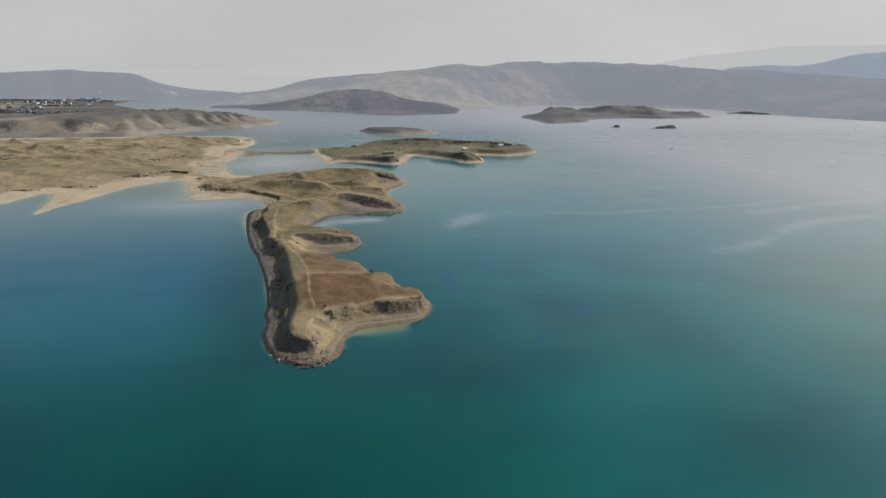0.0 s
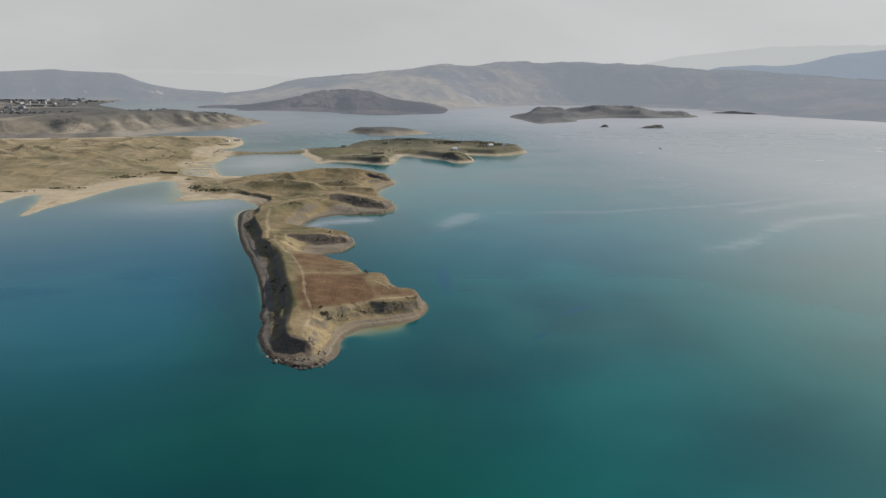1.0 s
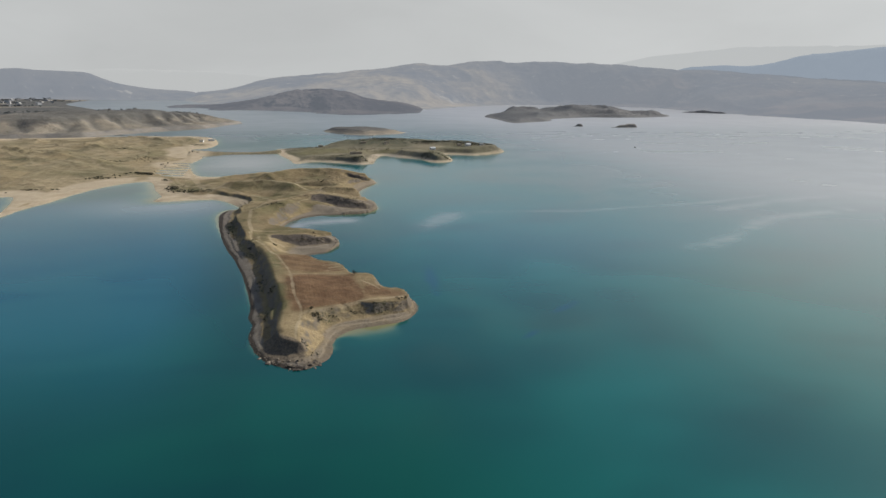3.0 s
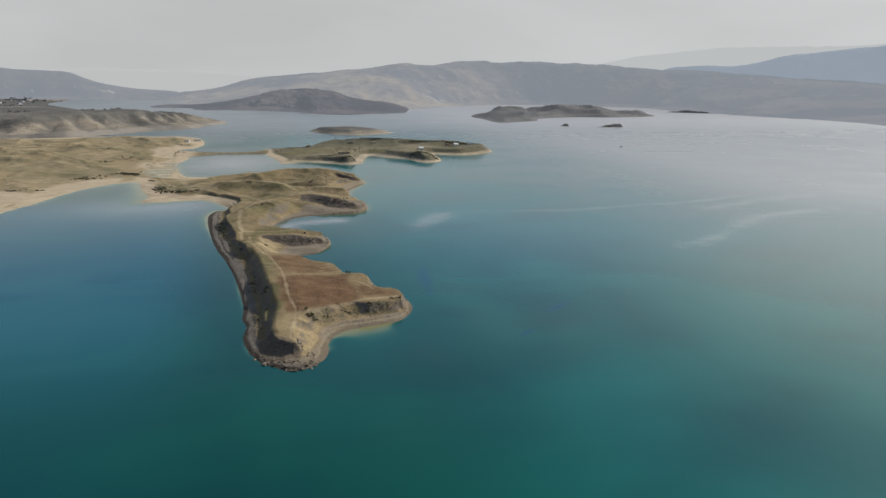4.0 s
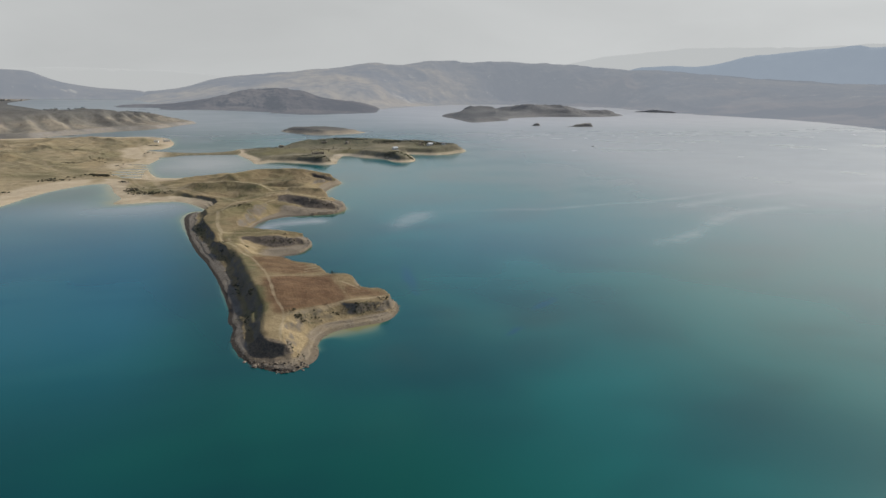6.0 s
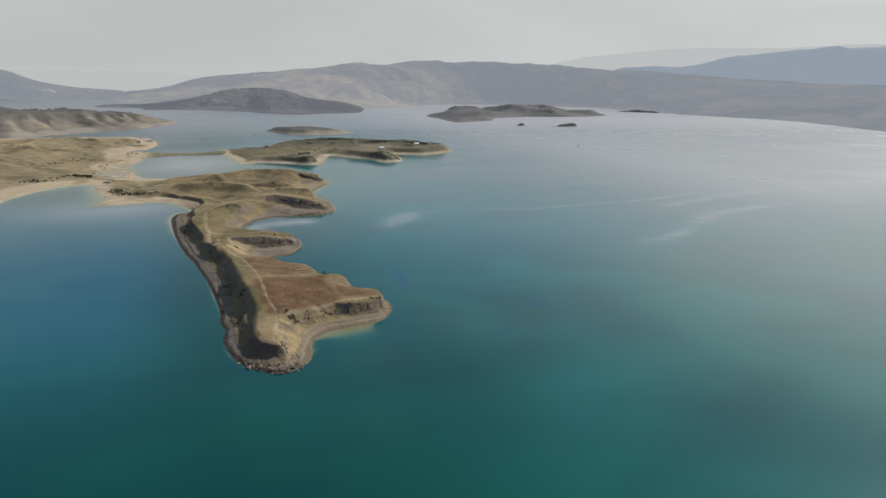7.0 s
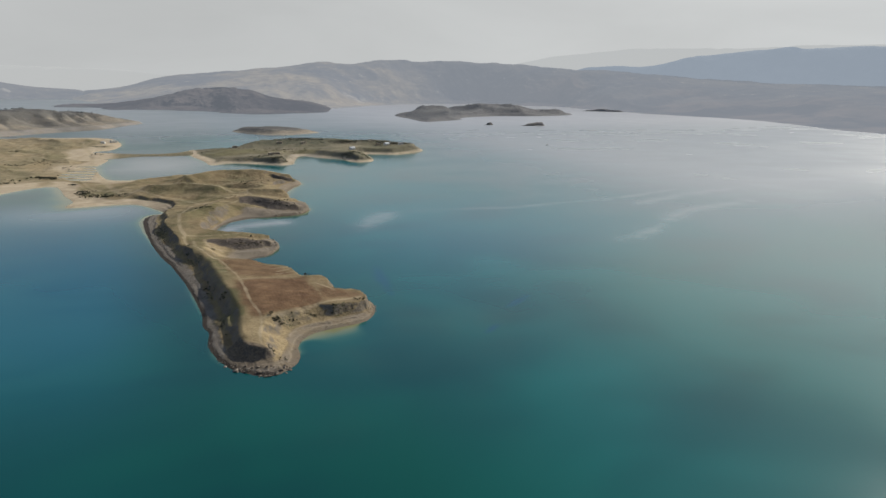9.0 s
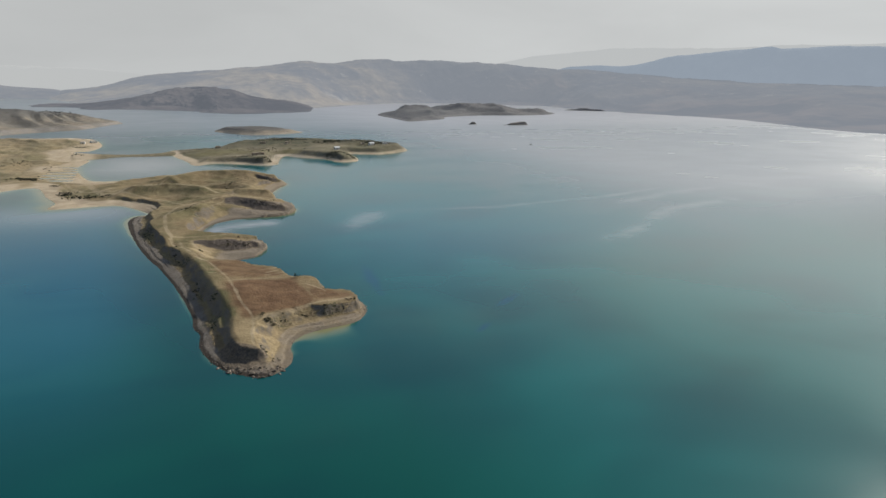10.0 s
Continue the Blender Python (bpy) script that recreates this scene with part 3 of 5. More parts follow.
def banked(x, y, z, d):
    """The ground, d from the shore, with the dark banks cut into it, and where their bare faces and the shade painted
    on the tip lie.
    """
    face = np.zeros(x.shape)
    for upper, lower in BANKS:
        line_a, line_b = np.array(upper, float), np.array(lower, float)
        far_a, _ = away(x, y, rounded(line_a[:, :2], 3, False), False)
        far_b, _ = away(x, y, rounded(line_b[:, :2], 3, False), False)
        gap = np.maximum(np.minimum(far_a + far_b, 40), 2.0)
        share = 0.5 + (far_b - far_a) / (2 * gap) + 0.10 * fbm(x, y, 6, 3)
        (high,), (low,) = spread(x, y, line_a, 4.0), spread(x, y, line_b, 4.0)
        between = np.hypot(line_a[len(line_a) // 2, 0] - line_b[len(line_b) // 2, 0], line_a[len(line_a) // 2, 1] - line_b[len(line_b) // 2, 1])
        close = np.exp(-(np.maximum(far_a + far_b - 1.6 * between, 0) / (0.6 * between + 3)) ** 2)
        low = np.minimum(low, 0.1 + 0.2 * np.maximum(d, 0))
        cutting = low + (high - low) * smooth(share + 0.1 * (ridged(x, y, 5, 2) - 0.5))
        z = z * (1 - close) + cutting * close
        inside = away(x, y, np.concatenate([line_a[:, :2], line_b[::-1, :2]]))
        edge = np.where(inside[1], inside[0], -inside[0])
        face = np.maximum(face, smooth(0.55 + edge / 2.6 + 1.3 * fbm(x, y, 9, 4)))
    # Shade on the southern tip, painted as a dark face.
    far, inside = away(x, y, np.array(SHADED_TIP, float))
    face = np.maximum(face, 0.8 * smooth(0.4 + np.where(inside, far, -far) / 2 + fbm(x, y, 6, 3)))
    return z, face


def headland(x, y):
    """Height and beach share of the headland: shore, beach, bank and high ground."""
    d, edge = signed(x, y, LAND), -signed(x, y, RIM)
    d = d + (fbm(x, y, 8, 3) * 0.9 + fbm(x, y, 2.2, 2) * 0.4) * smooth(np.abs(d) / 3 + 0.3)
    edge = edge + fbm(x, y, 9, 3) * 2.2 + fbm(x, y, 3.2, 2) * 0.7
    across = np.maximum(d, 0) + np.maximum(edge, 0) + 0.01
    u = np.where(edge <= 0, 1.0, np.maximum(d, 0) / across)
    share, foot, steep = spread(x, y, FEET + FEET_NORTH, 2.8)
    (top,) = spread(x, y, TOPS + TOPS_NORTH, 2.6)
    top = top + (0.35 + 1.9 * smooth((y - 280) / 150)) * fbm(x, y, 34, 4) + 3.0 * smooth((y - 300) / 120) * (ridged(x + 0.4 * y, y, 52, 3) - 0.6)
    for rise, half, points in CRESTS:
        far, _ = away(x, y, rounded(points, 3, False), False)
        top = top + rise * np.exp(-(np.abs(far + 2 * fbm(x, y, 15, 2)) / half) ** 1.4)
    crest_x = np.interp(y, *np.array(SHOULDER).T) + 0.8 * fbm(x, y, 12, 2)
    top = top - 4.2 * smooth((crest_x - x) / 7.5) * smooth((y - 22) / 14) * smooth((215 - y) / 30)
    cliff = steep
    cut = np.where(edge <= 0, 1.0, u + 0.20 * cliff * (ridged(x, y, 9, 3) - 0.6) * smooth((1 - u) * 6))
    share = np.clip(share + 0.08 * fbm(x, y, 18, 3), 0.1, 0.9)
    t = np.clip((cut - share) / (1 - share), 0, 1)
    rise = smooth(t) * (1 - cliff) + cliff * (0.75 * t ** 3 + 0.25 * t)
    z = foot * np.clip(u / share, 0, 1) ** 0.9 + (top - foot) * rise
    z = z + 0.35 * cliff * smooth(t * (1 - t) * 4) * fbm(x, y, 2.6, 3) + 0.10 * fbm(x, y, 3.5, 3) * np.clip(u * 2, 0, 1)
    for level, tall in ((0.75, 0.45), (1.55, 0.55)):
        z = z + tall * (smooth((z - level - 0.25 * fbm(x, y, 20, 3)) / 0.10) - smooth((z - level + 0.9) / 1.8)) * (1 - rise) * smooth(0.6 + 1.5 * fbm(x, y, 26, 2))
    craggy = smooth(1.5 - np.hypot(x / 20, (y - 2) / 10)) * smooth(d / 1.5 + 0.5)
    z = z + craggy * (0.7 * ridged(x, y, 4.2, 3) - 0.45)
    z = banked(x, y, z, d)[0]
    z = np.where(d < 0, np.maximum(d * 0.35, -6), np.maximum(z, 0.02 * np.clip(d, 0, 1)))
    return z, 1 - smooth((cut - share * 0.95) / 0.10)


def terraces(x, y):
    """Low steps cut into the slope behind the neck: height, and where the risers are."""
    where = smooth((x + 143 + 14 * fbm(x, y, 30, 2)) / 10) * smooth((-100 - x) / 6) * smooth((y - 645) / 15) * smooth((835 - y) / 40)
    row = (y + 0.22 * x + 5 * fbm(x, y, 40, 2)) / 27
    row_part = row - np.floor(row)
    return where * (smooth((row_part - 0.82) / 0.18) - row_part), where * smooth((row_part - 0.74) / 0.1) * smooth((1.02 - row_part) / 0.06), where


def rills(x, y):
    """From 0 in the rills to 1 on the ribs between them, running down the mainland's slope."""
    return ridged(0.7 * (x + y) + 14 * fbm(x, y, 90, 2), 0.2 * (x - y), 64, 3)


def land(x, y):
    """Headland and mainland in one."""
    a, beach_a = headland(x, y)
    b, beach_b = terrain(x, y, LAND, MAIN_SPOTS, 3.4, 0.66, 48.0, 2.0, 0.0, 0.52)
    c, _ = terrain(x, y, rounded(SPIT_SHORE, 3), [(-100, 940, 2, 14, 0.5), (0, 945, 1.6, 12, 0.5)], 0.3, 0.0, 20.0, 1.0)
    w = np.maximum(smooth((-60 - x) / 55), smooth((y - 645) / 50))
    b = b * (1 - 0.6 * (1 - rills(x, y)) * smooth((b - 5) / 8)) + 1.5 * terraces(x, y)[0]
    return np.maximum(a * (1 - w) + b * w, np.where(y > 800, c, -9)), beach_a * (1 - w) + beach_b * w


def marks(x, y):
    """Where tracks are worn and fields ploughed."""
    track = np.zeros(x.shape)
    for half, points in TRACKS:
        far, _ = away(x, y, rounded(points, 4, False), False)
        far = far + 0.5 * fbm(x, y, 6, 2)
        rut = smooth(1.7 - far / half) * (0.6 + 0.4 * fbm(x, y, 9, 2))
        track = np.maximum(track, rut)
    field = np.zeros(x.shape)
    for k, points in enumerate(FIELDS):
        field = np.maximum(field, (1.0, 0.8, 0.85)[k] * smooth((0.7, 0.25, 0.5)[k] + signed(x, y, np.array(points, float)) / 8 + (0.6, 1.1, 0.9)[k] * fbm(x, y, 16, 4)))
    return track, field


def grid(xs, ys):
    return np.meshgrid(xs, ys)


# ---- water ----
SHOALS = [(46, 40, 16), (35, 36, 14), (26, 29, 2), (16, 4, 0.7), (62, 44, 1.5), (5, -8, 0.7), (-28, 60, 1.2), (-30, 200, 1.3), (75, 55, 1.8), (80, 90, 1.5), (55, 225, 2.5), (20, 315, 2.5), (112, 370, 6), (140, 545, 8), (-60, 420, 8),
          (-110, 440, 22), (-125, 500, 24), (-150, 560, 16), (-185, 540, 4), (-220, 420, 4), (-60, 700, 9), (120, 740, 4), (300, 740, 4), (460, 900, 8)]
# Pale slicks: half width, points; the bay one paints in the mirrored sky.
SKY_SLICKS = [(9, [(130, 276), (146, 300), (163, 322), (182, 336)]), (5, [(180, 337), (240, 332), (308, 321)]), (5, [(308, 321), (390, 331), (461, 336), (572, 367)]),
          (11, [(324, 159), (368, 176), (407, 199), (439, 224), (491, 249), (588, 269)]), (10, [(460, 300), (560, 330), (640, 350)]), (13, [(18, 305), (34, 317), (66, 322)]), (12, [(137, 286), (152, 305), (172, 330)])]
GUSTS = [(155, 48, 16, 3.5, 35), (95, 118, 30, 4, 80), (120, 14, 8, 3, 40)]


def build_water():
    x, y = grid(steps(-6000, -600, 300, -60, 10, -15, 2, 90, 1.5, 150, 2.5, 660, 4, 1200, 60, 6000, 400), steps(-3500, -100, 200, -20, 4, 130, 1.5, 500, 2.5, 700, 5, 1120, 10, 5200, 250))
    dist = np.maximum(signed(x, y, LAND), signed(x, y, rounded(ISLE_SHORE, 3)))
    (width,) = spread(x, y, SHOALS, 4.0)
    shoal = np.exp(-np.maximum(-dist, 0) / np.maximum(width * (1 + 0.4 * fbm(x, y, 20, 3)), 0.6))
    shoal = shoal * np.clip(width / 4, 0.08, 1)
    sky_slick = np.zeros(x.shape)
    for half, points in SKY_SLICKS:
        far, _ = away(x, y, rounded(points, 5, False), False)
        sky_slick = np.maximum(sky_slick, (0.45 if half < 6 else 0.6 if half < 12 else 0.75 if half < 13 else 1.25) * np.exp(-((far + (0.9 if half < 10 else 0.5) * half * fbm(x, y, 26, 3)) / half) ** 2) * (1.0 if half > 11 else smooth(0.85 + 1.4 * fbm(x, y, 45, 3))))
    gust = np.zeros(x.shape)
    for cx, cy, a, b, turn in GUSTS:
        c, s = math.cos(radians(turn)), math.sin(radians(turn))
        p, q = ((x - cx) * c + (y - cy) * s) / a, (-(x - cx) * s + (y - cy) * c) / b
        gust = np.maximum(gust, smooth(1.3 - np.hypot(p, q) + 0.5 * fbm(x, y, 10, 3)))
    return sheet("water", x, y, np.zeros(x.shape), np.ones(x.shape, bool), WATER, {"shoal": shoal, "sky_slick": sky_slick, "gust": gust, "calm": np.maximum(np.exp(-np.maximum(-dist, 0) / 45) * smooth((690 - y) / 60), smooth(1.5 - np.hypot((x - 55) / 50, (y - 325) / 30))), "milky": np.maximum((0.7 + 0.3 * smooth((y + 20) / 330)) * smooth((x - 10) / 130) * smooth((1500 - y) / 500) * smooth((760 - x) / 500), 0.55 * np.exp(-(np.hypot(x - 80, y - 45) / 95) ** 2)), "blue": np.maximum(smooth((-20 - x) / 60) * smooth((520 - y) / 100) * (0.15 + 0.85 * smooth((y + 60) / 160)), 0.45 * smooth((y - 60) / 150) * smooth((x - 80) / 120)), "haze_sheen": np.maximum(np.maximum(smooth((y - 900) / 900) * (0.62 + 0.38 * smooth((x - 350) / 600)), 0.72 * smooth((x - 270) / 480) * smooth((y - 0) / 400)), np.maximum(0.55 * np.exp(-np.hypot((x + 25) / 75, (y - 790) / 110) ** 2), 0.42 * np.exp(-np.hypot((x + 95) / 75, (y - 435) / 55) ** 2))), "ruffle": np.maximum(smooth((y - 550) / 1000), 0.7 * smooth((x - 150) / 500) * smooth((y - 60) / 300))})


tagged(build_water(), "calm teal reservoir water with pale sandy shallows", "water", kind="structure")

# ---- ground ----
SCRUB = [(-12, 70, 5), (-13, 118, 5), (-14, 190, 6), (-30, 300, 10), (6, 350, 9), (50, 60, 6), (20, 51, 6), (-30, 500, 14), (72, 545, 9), (85, 450, 7), (8, 338, 6), (-106, 541, 8), (-96, 510, 7), (-80, 510, 9), (-121, 616, 5), (-64, 500, 8)]


# Bare sandy slopes: x, y, reach along x and y, share.
BARE = [(9, 14, 9, 12, 1.0), (7, 30, 9, 16, 1.0), (13, 42, 9, 8, 0.9), (28, 53, 13, 6, 0.8), (55, 72, 10, 5, 0.7), (4, 55, 4, 14, 0.6), (0, 222, 9, 24, 1.0), (18, 206, 16, 8, 0.6), (-2, 200, 5, 14, 0.3),
        (62, 100, 5, 10, 0.6), (45, 122, 8, 5, 0.5), (30, 340, 18, 14, 0.6), (60, 360, 30, 8, 0.5), (70, 452, 22, 8, 0.6), (40, 408, 30, 5, 0.7), (95, 510, 16, 24, 0.8), (88, 470, 16, 20, 0.8), (-12, 270, 5, 16, 0.5)]


# Faded green grass: x, y, reach along x and y.
OLIVE = [(-7, 100, 4, 58), (5, 490, 50, 22), (-6, 335, 14, 16), (-8, 230, 9, 25), (-16, 330, 10, 40), (-8, 420, 16, 34), (10, 445, 22, 18), (-25, 490, 20, 20), (30, 540, 24, 16), (60, 560, 16, 20), (12, 300, 8, 12), (20, 258, 16, 5), (40, 610, 40, 12), (-106, 586, 8, 20), (-88, 590, 8, 26), (-97, 536, 16, 18), (-80, 524, 12, 14), (-62, 512, 14, 9), (-2, 150, 6, 40)]


def head_land():
    x, y = grid(steps(-131, -60, 1.6, 80, 0.6, 145, 1.2), steps(-12, 130, 0.6, 300, 0.9, 420, 1.2, 698, 1.8))
    z, beach = land(x, y)
    track, field = marks(x, y)
    z = z - 0.12 * track * (z > 0.4)
    # Bare bank faces, plus the painted shade of the southern tip.
    bank = banked(x, y, z, 99 + 0 * x)[1]
    scrub = np.zeros(x.shape)
    for cx, cy, r in SCRUB:
        scrub = np.maximum(scrub, smooth(1.4 - np.hypot(x - cx, y - cy) / r + 0.6 * fbm(x, y, 8, 3)) * 0.9)
    grass = smooth((y - 150) / 120) * 0.6 + 1.5 * smooth(1.3 - np.abs(x + 4) / 6) * smooth((y - 40) / 20) * smooth((210 - y) / 30)
    bare = np.zeros(x.shape)
    for cx, cy, a, b, share in BARE:
        bare = np.maximum(bare, share * smooth(1.5 - np.hypot((x - cx) / a, (y - cy) / b) + 0.5 * fbm(x, y, 9, 3)))
    bare = np.maximum(bare, 0.6 * smooth((y - 290) / 60) * smooth(3 * fbm(x, y, 26, 4) + 0.25))
    bare = np.maximum(bare, 0.3 * smooth(1.4 - away(x, y, rounded(WEST_RIM[11:17], 3, False), False)[0] / 3 + 0.5 * fbm(x, y, 9, 2)) * smooth((x + 6.5) / 2))
    olive = np.zeros(x.shape)
    for cx, cy, a, b in OLIVE:
        olive = np.maximum(olive, (0.6 - 0.2 * smooth((y - 300) / 60) + 0.5 * smooth((-55 - x) / 12)) * smooth(1.4 - np.hypot((x - cx) / a, (y - cy) / b) + 0.6 * fbm(x, y, 14, 3)))
    return sheet("ground_headland", x, y, z, z > -2.0, TAN, {"beach": beach * (1 - bank) * (1 - olive * smooth((-55 - x) / 12)), "bank": bank, "mud": np.maximum(np.maximum(smooth((-9 - x) / 5) * smooth((420 - y) / 40), smooth((9 - x) / 7) * smooth((18 - y) / 8)), 0.55 * smooth((x - 8) / 10) * smooth((y - 195) / 10) * smooth((410 - y) / 20)), "bare": bare, "lush": olive, "track": track, "field": field, "scrub": scrub, "grass": grass, "pale": np.maximum(0.16 * smooth((x - 6) / 8) * smooth((60 - y) / 10), 0) + np.maximum(smooth((y - 400) / 40) * smooth((20 - x) / 40), np.maximum(smooth((-50 - x) / 30), 0.22 * smooth((x - 2) / 10) * smooth((y - 190) / 15) * smooth((620 - y) / 40)))})


# Faded grass of the mainland: x, y, reach along x and y, share.
MAIN_GREEN = [(-151, 640, 10, 20, 0.85), (-158, 688, 26, 8, 0.8), (-205, 780, 40, 40, 0.55), (-240, 1000, 45, 40, 0.6), (-165, 940, 24, 60, 0.5), (-290, 860, 40, 60, 0.4), (-113, 1086, 18, 22, 0.5), (-360, 760, 60, 60, 0.4), (-250, 700, 30, 24, 0.4)]


def main_land():
    x, y = grid(steps(-1700, -700, 14, -131, 2.6, 60, 2.4), steps(390, 698, 2.8, 1340, 3.4))
    z, beach = land(x, y)
    track, field = marks(x, y)
    scrub = 0.7 * smooth(fbm(x, y, 60, 4) * 3 - 0.6) * smooth((z - 3) / 4)
    scrub = np.maximum(scrub, 0.6 * smooth((0.34 - rills(x, y)) * 5) * smooth((z - 4) / 5) * smooth(0.6 + 2 * fbm(x, y, 40, 3)))
    grass = 0.3 + 0.4 * smooth(fbm(x, y, 150, 3) * 2)
    bank = smooth((x + 95) / 20) * smooth((y - 880) / 20) * smooth((1060 - y) / 20)
    beach, scrub, grass = beach * (1 - 0.8 * bank), np.maximum(scrub, 0.7 * bank), grass + bank
    _, riser, terrace = terraces(x, y)
    scrub, beach = np.maximum(scrub * (1 - terrace), 0.06 * riser * smooth(0.5 + 2 * fbm(x, y, 18, 2))), beach * (1 - 0.4 * riser)
    bare = np.maximum(terrace * (1 - riser) * smooth(0.85 + 2.2 * fbm(x, y, 14, 3)), 0.75 * smooth(3.2 * fbm(x, 0.7 * y, 30, 4) - 0.25))
    green = 0 * x
    for cx, cy, a, b, share in MAIN_GREEN:
        green = np.maximum(green, share * smooth(1.4 - np.hypot((x - cx) / a, (y - cy) / b) + 0.9 * fbm(x, y, 36, 4)))
    beach = beach * (1 - green)
    keep = (z > -2.0) & ((x <= -130.9) | (y >= 697.9))
    inside = (x[:-1, :-1] > -131.1) & (y[1:, :-1] < 698.1) & (y[:-1, :-1] > 380)
    return sheet("ground_mainland", x, y, z, keep, SHORE_EARTH, {"beach": beach, "track": np.maximum(track, 0.8 * terrace * bare), "field": 0 * x, "bare": bare, "scrub": scrub, "grass": grass, "lush": green, "pale": np.ones(x.shape)}, inside)


def island(name, xs, ys, shore, spots, mat, rough, gully, size, sharp, scrubby, flat_top=0.0, bushy=None, spur=0.0, lush=None, pale=0.0):
    x, y = grid(xs, ys)
    z, beach = terrain(x, y, rounded(shore, 4), spots, rough, gully, size, sharp, flat_top, spur)
    scrub = scrubby * smooth(fbm(x, y, size * 1.5, 4) * 3 + 0.2)
    if bushy:
        scrub = np.maximum(scrub * 0.6, scrubby * smooth((z - bushy) / 6 + fbm(x, y, 90, 4) * 1.5))
    if spur:
        scrub = scrub * smooth((x + 640) / 160)
        scrub = np.maximum(scrub, (0.3 + 0.4 * smooth((x + 640) / 160)) * smooth(valleys(x, y) * 2.2 - 1.1) * smooth((z - 4) / 6))
        scrub = np.maximum(scrub, smooth((y - 1700 - 0.35 * (x + 1000)) / 60) * smooth((13 - z) / 4) * smooth(4 * fbm(x * 0.35, y, 110, 4) + 1.3))
    green = 0 * x
    for cx, cy, a, b in lush or ():
        green = np.maximum(green, smooth(1.4 - np.hypot((x - cx) / a, (y - cy) / b) + 0.5 * fbm(x, y, 25, 3)))
    return sheet(name, x, y, z, z > -1.5, mat, {"beach": beach, "track": 0 * x, "field": 0 * x, "grass": 0.7 + 0 * x, "pale": pale + 0 * x, "lush": 0.8 * green, "scrub": scrub * (1 - 0.85 * green)})


tagged(head_land(), "dry tan headland with a ploughed field and dark western cliff", "ground", kind="structure")
tagged(main_land(), "dry grassy hillside with sandy beach along the lake", "ground", kind="structure")
tagged(island("ground_island", steps(20, 460, 3), steps(735, 1100, 3.2), ISLE_SHORE, ISLE_SPOTS, ISLE, 1.2, 0.25, 40.0, 2.0, 0.95, bushy=8.5, lush=[(95, 905, 50, 45), (150, 880, 40, 25), (215, 880, 30, 25)], pale=0.9), "green-brown scrub island with pale beach rim", "ground", kind="structure")
tagged(island("ground_small_island", steps(150, 375, 4), steps(1300, 1520, 5), SMALL_ISLE_SHORE, SMALL_ISLE_SPOTS, HAZED_EARTH, 1.2, 0.25, 40.0, 2.0, 0.95, 0.0, 6, pale=0.5), "low scrubby islet with pale shore", "ground", kind="structure")
tagged(island("ground_far_island", steps(800, 1740, 10), steps(1770, 2520, 12), FAR_ISLE_SHORE, FAR_ISLE_SPOTS, HAZED_ISLE_EARTH, 3.0, 0.5, 90.0, 4.0, 0.5), "distant bare island with rounded humps", "ground", kind="structure")
tagged(island("ground_cape", steps(-3200, -1000, 40, -20, 7), steps(1240, 2300, 8, 4400, 30), CAPE_SHORE, CAPE_SPOTS, HAZED_EARTH, 2.5, 0.45, 45.0, 4.0, 0.8, 0.75, 27, 0.42), "eroded cape with gullied slopes and dark scrub", "ground", kind="structure")

tagged(island("ground_islet", steps(1030, 1140, 3), steps(1530, 1575, 3), [(1034, 1548), (1060, 1543), (1090, 1540), (1122, 1541), (1130, 1555), (1110, 1566), (1075, 1562), (1050, 1553)], [(1045, 1550, 1.5, 6, 0.3), (1080, 1553, 7, 9, 0.2), (1108, 1554, 10, 9, 0.2)], HAZED_EARTH, 1.0, 0.0, 15.0, 1.0, 0.9), "dark rocky islet with a low spit", "ground", kind="structure")
tagged(island("ground_skerry", steps(935, 975, 2), steps(1590, 1615, 2), [(938, 1600), (955, 1597), (970, 1599), (972, 1606), (958, 1611), (945, 1606)], [(942, 1602, 1, 4, 0.3), (962, 1604, 8, 6, 0.2)], HAZED_EARTH, 0.8, 0.0, 10.0, 1.0, 0.9), "small pointed rock in the lake", "ground", kind="structure")
tagged(island("ground_sandbar", steps(1120, 1170, 3), steps(1305, 1330, 3), [(1126, 1319), (1142, 1315), (1162, 1316), (1160, 1321), (1140, 1323)], [(1140, 1319, 1.0, 4, 0.5), (1155, 1319, 0.8, 4, 0.5)], HAZED_EARTH, 0.2, 0.0, 10.0, 1.0, 0.2), "thin low sandbar just above the water", "ground", kind="structure")
tagged(island("ground_far_point", steps(1990, 2190, 6), steps(2430, 2600, 6), [(2010, 2575), (2050, 2530), (2090, 2496), (2140, 2460), (2168, 2452), (2174, 2474), (2130, 2520), (2080, 2560), (2040, 2584)], [(2040, 2560, 6, 20, 0.2), (2090, 2525, 15, 24, 0.2), (2140, 2482, 9, 20, 0.2)], HAZED_ISLE_EARTH, 1.0, 0.2, 40.0, 2.0, 0.9), "low dark point off the far shore", "ground", kind="structure")

# ---- far hills ----
CENTRE = (-20.0, -280.0)


def bearings(bearing, rows):
    """Values by bearing, with their corners rounded off."""
    rows = np.array(rows, float)
    return sum(np.interp(bearing + k, rows[:, 0], rows[:, 1]) for k in np.linspace(-0.45, 0.45, 7)) / 7


